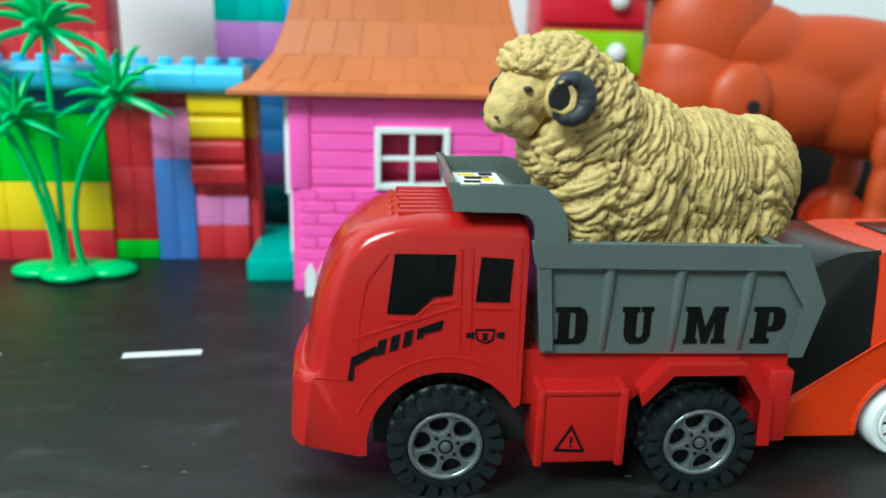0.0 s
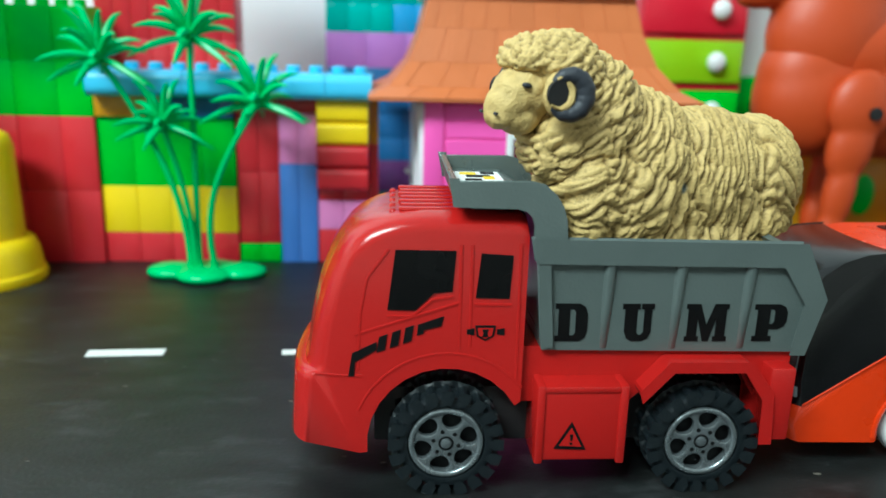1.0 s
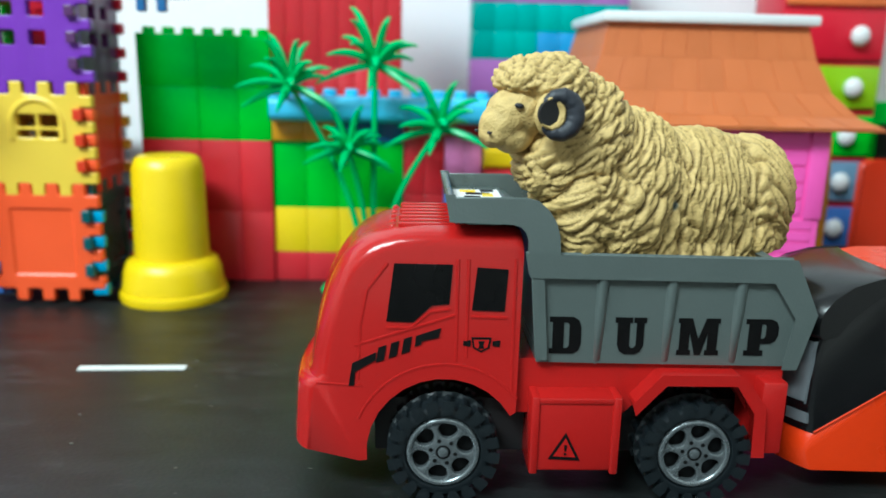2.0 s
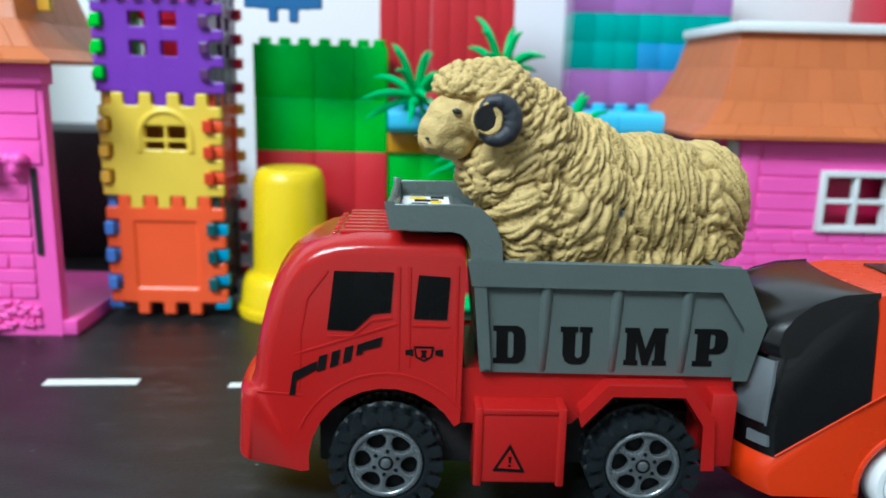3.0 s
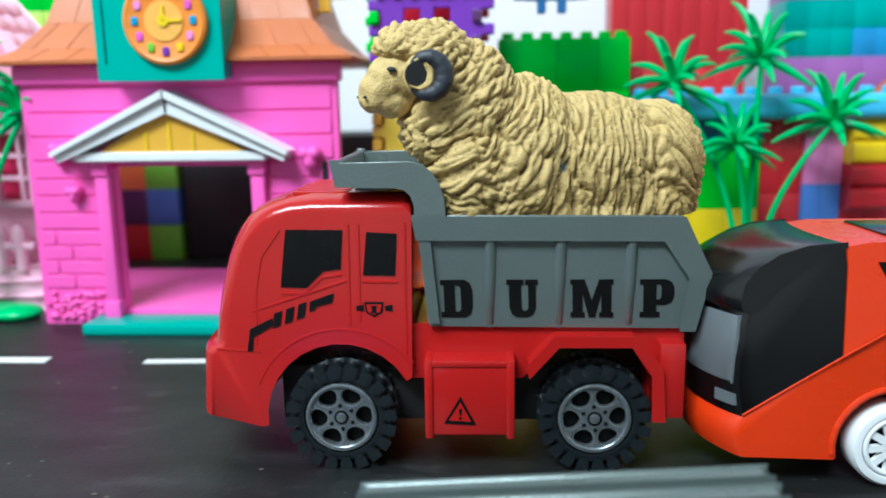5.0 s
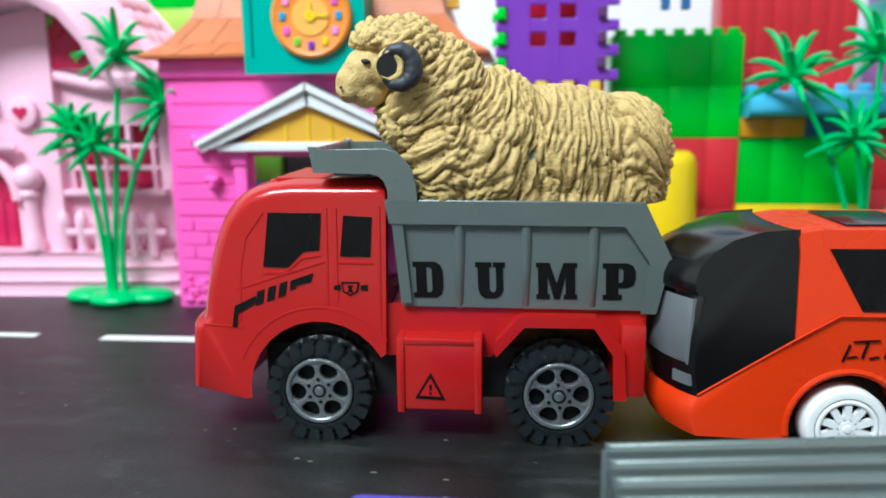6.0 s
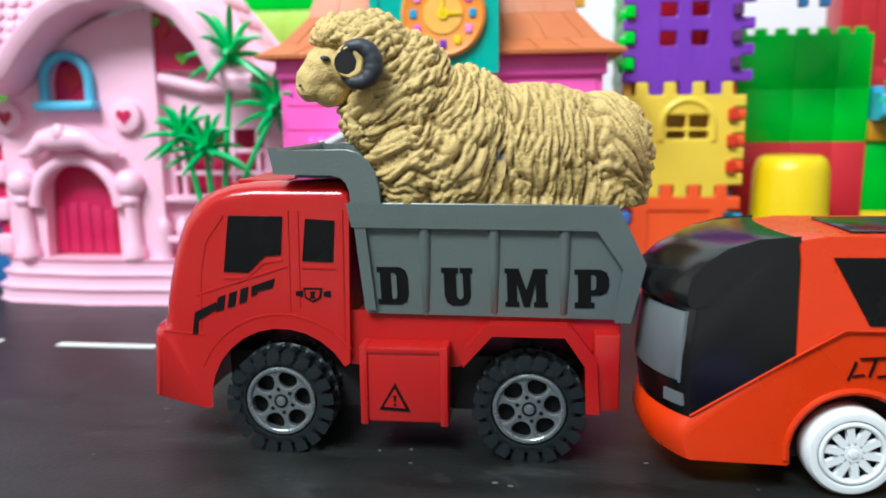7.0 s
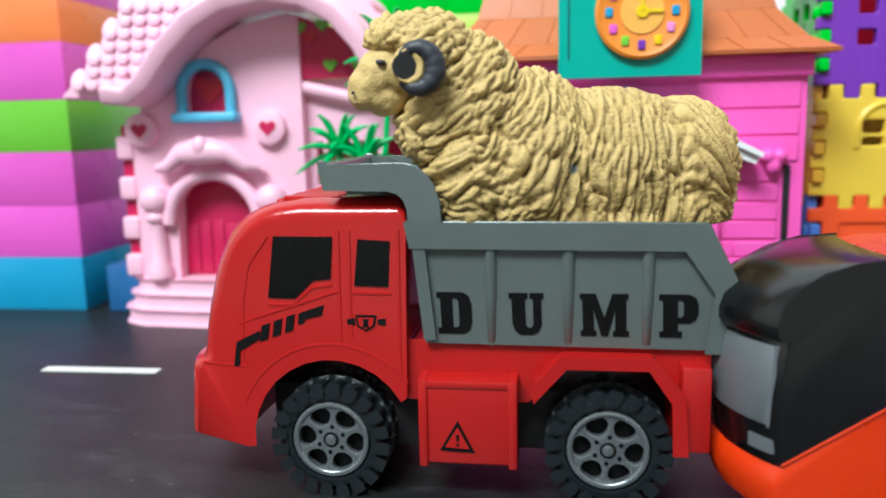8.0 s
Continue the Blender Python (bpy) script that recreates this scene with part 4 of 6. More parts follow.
    lay(o, -0.740, -0.585, 0.400, 0.04, 0, 0.150, "cyan", width=0.05, row=0.037)
    lay(o, -0.740, -0.585, 0.400, 0.04, 0.150, 0.2080, "lemonlime", width=0.04, row=0.03)
    lay(o, -0.740, -0.585, 0.400, 0.04, 0.2080, 0.260, "green", width=0.04, row=0.03)
    o = thing("brick_stack", (-0.627, 0.39, 0), "stack of coloured toy bricks seen through the open house", "toy brick stack")
    for z0, z1, cs in ((0, 0.030, ("green", "red", "lime")), (0.030, 0.060, ("blue", "plum", "blue")), (0.060, 0.090, ("orange", "orange", "lime")), (0.090, 0.120, ("hot", "yellow", "lime"))):
        for k, c in enumerate(cs):
            lay(o, -0.668 + k * 0.027, -0.641 + k * 0.027, 0.375, 0.03, z0, z1, c, width=0.03, row=0.03)
    solid("black_box", box(-0.584, -0.400, 0.38, 0.47, 0, 0.103, 0.002), plastic("black_card", (22, 22, 25), 0.6, vary=0.2), (-0.48, 0.435, 0), "plain black box standing behind the pink house", "box")
    solid("blue_brick", box(-0.842, -0.8145, 0.246, 0.30, 0, 0.032, 0.0015), BR["navy"], (-0.828, 0.27, 0), "dark blue toy brick beside the pale pink house", "toy brick")


# ---- palms ----
def palm_group(name_at, label, stems, blobs, seed):
    """stems: foot x, crown x, y, z, bend, crown size."""
    rnd = random.Random(seed)
    bx, by = name_at
    t = thing("toy_palm_trees", (bx, by, 0), label, "toy palm tree", "plastic palms")
    bm = fused([((bx + dx, by + dy, 0.0035), (r, r * 0.8, 0.0052), 0) for dx, dy, r in blobs], 0.0011, 3)
    for v in bm.verts:
        v.co.z = max(v.co.z, 0.0)
    part("base", bm, LEAF, t, "lobed green base")
    for foot, x, y, z, bend, size in stems:
        path, rad = [], []
        for k in range(13):
            s = k / 12
            px = foot + (x - foot) * (s ** (1.6 if bend else 1.0)) + bend * math.sin(math.pi * s)
            path.append((px, by + (y - by) * s, 0.004 + (z - 0.004) * s))
            rad.append((0.0020 - 0.0005 * s) * (0.8 + 0.3 * size))
        trunk = part("trunk", tube(path, rad, 9), LEAF, t)
        n = 18
        for k in range(n):
            a = 2 * math.pi * k / n + rnd.uniform(-0.12, 0.12)
            up = (0.95, -0.20, 0.45, 1.5)[k % 4] + rnd.uniform(-0.15, 0.15)
            ln = 0.035 * size * rnd.uniform(0.9, 1.1)
            d = Vector((math.cos(a), math.sin(a), 0))
            bm = bmesh.new()
            pts, rr = [], []
            for j in range(8):
                s = j / 7
                pts.append(Vector((x, y, z)) + d * ln * s * (1 - 0.30 * min(abs(up), 1.6)) + Vector((0, 0, ln * (up * s - (0.28 + 0.28 * up) * s * s))))
                rr.append(0.0037 * size * (0.55 + 1.2 * s - 1.62 * s * s) + 0.0002)
            add_tube(bm, pts, rr, 7, True, 0.75)
            finish(bm)
            part("frond", bm, LEAF, trunk)
        bm = bmesh.new()
        add_ball(bm, (x, y, z), (0.0042 * size, 0.0042 * size, 0.0036 * size), 0, 12, 8)
        part("crown_knob", bm, LEAF, trunk)
    return t


# ---- houses ----
def flared_roof(t, x0, x1, y0, y1, z0, rings, rows, label, faces=("front",)):
    """A hipped roof with a concave flare. rings: (inset at the sides, inset front and back, height above the eave)."""
    bm = bmesh.new()
    loops = []
    for ix, iy, dz in rings:
        loops.append([bm.verts.new(p) for p in ((x0 + ix, y0 + iy, z0 + dz), (x1 - ix, y0 + iy, z0 + dz), (x1 - ix, y1 - iy, z0 + dz), (x0 + ix, y1 - iy, z0 + dz))])
    for a, b in zip(loops, loops[1:]):
        for i in range(4):
            bm.faces.new((a[i], a[(i + 1) % 4], b[(i + 1) % 4], b[i]))
    bm.faces.new(loops[0][::-1])
    bm.faces.new(loops[-1])
    finish(bm)
    roof = part("roof", bm, ROOF, t, label, 50)

    def at(v, u, side):
        k = v * (len(rings) - 1)
        i = min(int(k), len(rings) - 2)
        s = k - i
        ix, iy, dz = [rings[i][q] * (1 - s) + rings[i + 1][q] * s for q in range(3)]
        if side == "front":
            return Vector((x0 + ix + u * (x1 - x0 - 2 * ix), y0 + iy, z0 + dz))
        if side == "left":
            return Vector((x0 + ix, y1 - iy - u * (y1 - y0 - 2 * iy), z0 + dz))
        return Vector((x1 - ix, y0 + iy + u * (y1 - y0 - 2 * iy), z0 + dz))
    for side in faces:
        out = {"front": Vector((0, -1, 0.5)), "left": Vector((-1, 0, 0.5)), "right": Vector((1, 0, 0.5))}[side] * 0.0004
        for r in range(rows):
            v0, v1 = r / rows + 0.001, (r + 1) / rows - 0.0005
            n = 9 if side == "front" else 6
            off = 0.5 if r % 2 else 0.0
            for k in range(n + 1):
                u0, u1 = (k - off) / n + 0.0022, (k + 1 - off) / n - 0.0022
                u0, u1 = max(0.004, u0), min(0.996, u1)
                if u1 - u0 < 0.02:
                    continue
                b2 = bmesh.new()
                lo, hi = [], []
                for vv in (v0, (v0 + v1) / 2, v1):
                    for uu in (u0, u1):
                        p = at(vv, uu, side)
                        hi.append(b2.verts.new(p + out))
                        lo.append(b2.verts.new(p - out))
                for i in (0, 2):
                    b2.faces.new((hi[i], hi[i + 1], hi[i + 3], hi[i + 2]))
                    b2.faces.new((lo[i], lo[i + 2], lo[i + 3], lo[i + 1]))
                    b2.faces.new((hi[i], hi[i + 2], lo[i + 2], lo[i]))
                    b2.faces.new((hi[i + 1], lo[i + 1], lo[i + 3], hi[i + 3]))
                b2.faces.new((hi[0], lo[0], lo[1], hi[1]))
                b2.faces.new((hi[4], hi[5], lo[5], lo[4]))
                finish(b2)
                part("shingle", b2, ROOF, roof, "", 0)
    return roof


def planks(wall, x0, x1, y, z0, z1, n, mat, skip=None, depth=0.0012, brick=0):
    """Raised siding boards, or courses of moulded bricks, on a wall's front."""
    h = (z1 - z0) / n
    for k in range(n):
        cuts = [(x0, x1)]
        if skip:
            s0, s1, sz0, sz1 = skip
            if z0 + k * h < sz1 and z0 + (k + 1) * h > sz0:
                cuts = [c for c in ((x0, s0), (s1, x1)) if c[1] - c[0] > 0.002]
        for a, b in cuts:
            m = max(1, round((b - a) / brick)) if brick else 1
            for j in range(m):
                o = (0.5 if k % 2 else 0) if m > 1 else 0
                p, q = a + (b - a) * max(0, j - o) / m, a + (b - a) * min(m, j + 1 - o) / m
                if j == m - 1:
                    q = b
                part("siding", box(p + 0.0003, q - 0.0003, y - depth, y + 0.001, z0 + k * h + 0.0004, z0 + (k + 1) * h - 0.0004, 0.0005, 1), mat, wall)


def window_unit(t, x0, x1, z0, z1, y, mat, bar=0.0038, name="window"):
    w = part(name, boxes([(x0, x0 + bar, y - 0.004, y + 0.004, z0, z1), (x1 - bar, x1, y - 0.004, y + 0.004, z0, z1), (x0 + bar, x1 - bar, y - 0.004, y + 0.004, z1 - bar, z1), (x0 + bar, x1 - bar, y - 0.004, y + 0.004, z0, z0 + bar)]), mat, t, "white moulded window frame")
    xm, zm = (x0 + x1) / 2, (z0 + z1) / 2
    part("glazing_bar", box(xm - 0.0014, xm + 0.0014, y - 0.003, y + 0.002, z0 + bar, z1 - bar, 0.0004, 1), mat, w)
    part("glazing_bar", box(x0 + bar, x1 - bar, y - 0.0024, y + 0.002, zm - 0.0014, zm + 0.0014, 0.0004, 1), mat, w)
    return w


def pierced_wall(x0, x1, y0, y1, z0, z1, hx0, hx1, hz0, hz1):
    """One wall plate with one rectangular opening through it."""
    bm = bmesh.new()
    out = ((x0, z0), (x1, z0), (x1, z1), (x0, z1))
    inn = ((hx0, hz0), (hx1, hz0), (hx1, hz1), (hx0, hz1))
    v = {(k, y): [bm.verts.new((x, y, z)) for x, z in pts] for k, pts in (("o", out), ("i", inn)) for y in (y0, y1)}
    for i in range(4):
        j = (i + 1) % 4
        for y in (y0, y1):
            bm.faces.new((v["o", y][i], v["o", y][j], v["i", y][j], v["i", y][i]))
        bm.faces.new((v["o", y0][i], v["o", y0][j], v["o", y1][j], v["o", y1][i]))
        bm.faces.new((v["i", y0][i], v["i", y0][j], v["i", y1][j], v["i", y1][i]))
    finish(bm)
    return bm


def white_door_house():
    t = thing("doll_house", (0.05, 0.30, 0), "hot pink doll house with terracotta roof, white window and door", "doll house")
    X0, X1, Y0, Y1, ZT = -0.016, 0.122, 0.219, 0.370, 0.122
    wx0, wx1, wz0, wz1 = 0.033, 0.078, 0.064, 0.1015
    wall = part("front_wall", pierced_wall(X0, X1, Y0, Y0 + 0.006, 0, ZT, wx0, wx1, wz0, wz1), PINK, t, "pink moulded siding wall")
    planks(wall, X0 + 0.012, X1 - 0.012, Y0, 0.066, 0.118, 5, PINK, (wx0, wx1, wz0, wz1))
    planks(wall, X0 + 0.004, X1 - 0.004, Y0, 0.004, 0.064, 8, PINK, None, 0.0012, 0.020)
    part("corner_post", box(X0 - 0.001, X0 + 0.011, Y0 - 0.0018, Y0 + 0.008, 0.064, ZT, 0.001), PINK, wall)
    part("corner_post", box(X1 - 0.011, X1 + 0.001, Y0 - 0.0018, Y0 + 0.008, 0.064, ZT, 0.001), PINK, wall)
    # added panel just behind the window, set to catch light for the dim interior
    part("pane_backing", box(wx0 - 0.006, wx1 + 0.006, Y0 + 0.0125, Y0 + 0.0150, wz0 - 0.006, wz1 + 0.006, 0.0005), MAGENTA, t, "magenta panel behind the window")
    window_unit(t, wx0, wx1, wz0, wz1, Y0, WHITE)
    side = part("side_wall", boxes([(X0, X0 + 0.005, Y0 + 0.006, 0.262, 0, ZT), (X0, X0 + 0.005, 0.352, Y1, 0, ZT), (X0, X0 + 0.005, 0.262, 0.352, 0.111, ZT)], 0), PINK, t, "pink side wall with a doorway")
    part("side_wall", box(X1 - 0.005, X1, Y0 + 0.006, Y1, 0, ZT, 0), PINK, t)
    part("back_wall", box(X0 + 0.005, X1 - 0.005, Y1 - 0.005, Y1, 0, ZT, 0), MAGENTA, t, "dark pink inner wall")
    part("inner_floor", box(X0 + 0.005, X1 - 0.005, Y0 + 0.006, Y1 - 0.005, 0, 0.004, 0), PINK, t)
    d = part("door", box(X0 - 0.0035, X0 + 0.0015, 0.263, 0.351, 0.006, 0.1105, 0.001), WHITE, t, "white panelled door, closed")
    for z0, z1 in ((0.012, 0.030), (0.034, 0.052), (0.060, 0.078), (0.082, 0.104)):
        part("door_panel", box(X0 - 0.0046, X0 - 0.0030, 0.272, 0.342, z0, z1, 0.0006), WHITE, d)
    part("door_trim", box(X0 - 0.005, X0 + 0.001, 0.257, 0.263, 0, 0.1160, 0.001), WHITE, t)
    part("door_trim", box(X0 - 0.005, X0 + 0.001, 0.351, 0.357, 0, 0.1160, 0.001), WHITE, t)
    b = bmesh.new()
    add_ball(b, (X0 - 0.0065, 0.340, 0.058), (0.003, 0.0025, 0.0025), 0, 12, 8)
    part("door_knob", b, WHITE, d)
    part("wall_bracket", box(X0 - 0.004, X0 + 0.002, Y0 + 0.002, Y0 + 0.014, 0.060, 0.118, 0.001), WHITE, t, "white corner trim")
    part("doorstep", box(X0 - 0.031, X0 - 0.001, 0.236, 0.330, 0, 0.014, 0.0015), TEAL, t, "teal doorstep")
    f = part("picket_fence", box(X0 + 0.010, X0 + 0.060, Y0 - 0.010, Y0 - 0.008, 0.005, 0.008, 0.0004), WHITE, t, "small white picket fence")
    for k in range(7):
        x = X0 + 0.008 + k * 0.0078
        part("picket", prism([(x, 0), (x + 0.0052, 0), (x + 0.0052, 0.0150), (x + 0.0026, 0.0195), (x, 0.0150)], (Y0 - 0.0125, Y0 - 0.0100), 0.0005, 1), WHITE, f)
    roof = flared_roof(t, -0.050, 0.150, 0.2060, 0.385, 0.1215, [(0, 0, 0), (0.012, 0.012, 0.006), (0.024, 0.024, 0.020), (0.032, 0.033, 0.040), (0.037, 0.038, 0.0605)], 4, "terracotta flared roof with shingles", ("front", "left"))
    part("eave", box(-0.050, 0.150, 0.2060, 0.385, 0.1195, 0.1214, 0.0006), ROOF, roof)
    part("ridge_cap", box(-0.018, 0.118, 0.238, 0.345, 0.1822, 0.1885, 0.0015), WHITE, roof, "white flat ridge cap")
    part("side_block", boxes([(X1 + 0.0005, 0.1310, 0.238, 0.262, 0, 0.0880)], 0.001), PINK, t)
    for k in range(5):
        part("side_block_rib", box(X1 - 0.002, 0.1318, 0.2365, 0.240, 0.008 + k * 0.016, 0.020 + k * 0.016, 0.0005), PINK, t)


def clock_house():
    t = thing("doll_house", (-0.504, 0.24, 0), "pink doll house with teal clock, white gable and open doorway", "doll house")
    X0, X1, Y, ZT = -0.597, -0.413, 0.186, 0.152
    dx0, dx1, dz0, dz1 = -0.5465, -0.4640, 0.009, 0.0950
    wall = part("front_wall", prism([(X0, 0), (dx0, 0), (dx0, dz1), (dx1, dz1), (dx1, 0), (X1, 0), (X1, ZT), (X0, ZT)], (Y, Y + 0.008)), PINK, t, "pink moulded siding wall")
    # no opening here: a dark strip stands for the slit's shade
    part("slit_strip", box(X1 - 0.0100, X1 - 0.0068, Y - 0.0012, Y + 0.001, 0.048, 0.0970, 0), UNDER, wall, "narrow dark strip painted as the shade of a slit")
    planks(wall, X0 + 0.003, X1 - 0.003, Y, 0.0985, 0.1400, 3, PINK, (dx0, dx1, dz0, dz1))
    for a, b in ((X0 + 0.003, dx0 - 0.010), (dx1 + 0.010, X1 - 0.012)):
        planks(wall, a, b, Y, 0.058, 0.0980, 4, PINK)
        planks(wall, a, b, Y, 0.022, 0.057, 4, PINK, None, 0.0012, 0.015)
        bm = bmesh.new()
        rnd = random.Random(int(-a * 1000))
        for _ in range(60):
            add_ball(bm, (rnd.uniform(a, b), Y - 0.0005, rnd.uniform(0.003, 0.020)), (rnd.uniform(0.0015, 0.003), 0.0022, rnd.uniform(0.0012, 0.0022)), 0, 8, 6)
        tagged(part("stone_footing", bm, PINK, wall, "knobbly pink stone footing"), kind="stuff")
    part("cornice", box(X0 - 0.002, X1 + 0.002, Y - 0.004, Y + 0.010, 0.1420, 0.1530, 0.0012), PINK, wall, "pink cornice")
    part("floor_plate", box(X0, X1 + 0.008, Y + 0.0005, 0.300, 0, 0.0090, 0.001), PINK, t, "pink floor plate")
    for x in (dx0 - 0.0085, dx1 + 0.0005):
        c = part("porch_column", box(x, x + 0.0080, Y - 0.007, Y - 0.0005, 0.004, 0.0985, 0.0012), PINK, t, "square pink porch column")
        part("column_foot", box(x - 0.001, x + 0.0090, Y - 0.0085, Y - 0.0005, 0.002, 0.016, 0.001), PINK, c)
        part("column_head", box(x - 0.001, x + 0.0090, Y - 0.0085, Y - 0.0005, 0.090, 0.0985, 0.001), PINK, c)
    ped = part("porch_gable", boxes([(-0.5620, -0.4520, 0.172, 0.184, 0.0985, 0.1040)], 0.0008), WHITE, t, "white porch gable with yellow infill")
    for s in (-1, 1):
        xe = -0.5055 + s * 0.0660
        part("gable_rafter", prism([(-0.5055, 0.1345), (xe, 0.1030), (xe - s * 0.002, 0.0995), (-0.5055, 0.1262)], (0.169, 0.184), 0.0008, 2), WHITE, ped)
        part("gable_rafter", prism([(-0.5055, 0.1375), (xe + s * 0.001, 0.1040), (xe + s * 0.0005, 0.1025), (-0.5055, 0.1345)], (0.166, 0.185), 0.0005, 1), WHITE, ped)
    part("gable_infill", prism([(-0.5055, 0.1290), (-0.5480, 0.1035), (-0.4630, 0.1035)], (0.1735, 0.1855)), BR["gold"], ped, "yellow infill panel")
    for k in range(3):
        part("infill_bar", box(-0.520 + k * 0.0135, -0.519 + k * 0.0135, 0.1726, 0.1740, 0.104, 0.1205 - abs(k - 1) * 0.006, 0), BR["yellow"], ped)
    st = part("doorstep", box(-0.5620, -0.4555, 0.1620, 0.1860, 0, 0.0062, 0.001), TEAL, t, "teal doorstep")
    for x, z, r in ((-0.4292, 0.100, 0.0065), (-0.5750, 0.1035, 0.0065), (-0.5690, 0.0800, 0.0048)):
        bm = fused([((x - r * 0.45, Y - 0.004, z + r * 0.3), (r * 0.62, 0.005, r * 0.65), 0), ((x + r * 0.45, Y - 0.004, z + r * 0.3), (r * 0.62, 0.005, r * 0.65), 0), ((x, Y - 0.004, z - r * 0.45), (r * 0.6, 0.0045, r * 0.8), 0)], 0.0008, 3)
        part("heart_lamp", bm, PINK, t, "pink heart-shaped wall lamp")
    roof = flared_roof(t, -0.608, -0.4015, 0.1730, 0.310, 0.1545, [(0, 0, 0), (0.013, 0.010, 0.007), (0.026, 0.021, 0.022), (0.033, 0.029, 0.046), (0.036, 0.033, 0.075)], 4, "terracotta flared roof with shingles", ("front", "right"))
    part("eave", box(-0.608, -0.4015, 0.1730, 0.310, 0.1530, 0.1544, 0.0005), ROOF, roof)
    cx = -0.5045
    arch = [(cx - 0.0335, 0.1440), (cx + 0.0335, 0.1440)] + [(cx + 0.0335 * math.cos(radians(a)), 0.1860 + 0.0300 * math.sin(radians(a))) for a in range(0, 181, 12)]
    ck = part("clock_case", prism(arch, (0.1650, 0.2300), 0.0012, 2), TEAL, t, "teal arched clock case")
    part("case_groove", box(cx - 0.0300, cx - 0.0292, 0.1645, 0.1655, 0.152, 0.185, 0), BR["deep"], ck)
    cz = 0.1735
    dial = part("clock_dial", lathe([(0.0225, 0.1655), (0.0225, 0.1615), (0.0210, 0.1605), (0.0195, 0.1612)], 40, "y", (cx + 0.0055, 0, cz)), plastic("dial_orange", (236, 140, 48), 0.4, vary=0.15, scale=90), ck, "round orange clock dial with coloured marks")
    part("dial_centre", lathe([(0.0105, 0.1614), (0.0105, 0.1605)], 28, "y", (cx + 0.0055, 0, cz)), plastic("dial_gold", (240, 178, 80), 0.4, vary=0.15, scale=200), dial)
    part("dial_hub", lathe([(0.0030, 0.1606), (0.0030, 0.1595)], 16, "y", (cx + 0.0055, 0, cz)), YELLOW_CUP, dial)
    marks = ("cyan", "hot", "lime", "violet", "yellow", "pink")
    for k in range(12):
        a = 2 * math.pi * k / 12
        mx, mz = cx + 0.0055 + 0.0158 * math.cos(a), cz + 0.0158 * math.sin(a)
        part("hour_mark", box(mx - 0.0019, mx + 0.0019, 0.1602, 0.1615, mz - 0.0024, mz + 0.0024, 0.0006, 1), BR[marks[k % 6]], dial)
    part("clock_hand", box(cx + 0.0055, cx + 0.0150, 0.1594, 0.1602, cz - 0.0007, cz + 0.0007, 0), YELLOW_CUP, dial)
    part("clock_hand", box(cx + 0.0048, cx + 0.0062, 0.1594, 0.1602, cz, cz + 0.0075, 0), YELLOW_CUP, dial)


def heart_outline(cx, cz, r):
    pts = []
    for k in range(20):
        a = 2 * math.pi * k / 20
        pts.append((cx + r * 0.062 * 16 * math.sin(a) ** 3, cz + r * 0.062 * (13 * math.cos(a) - 5 * math.cos(2 * a) - 2 * math.cos(3 * a) - math.cos(4 * a))))
    return pts


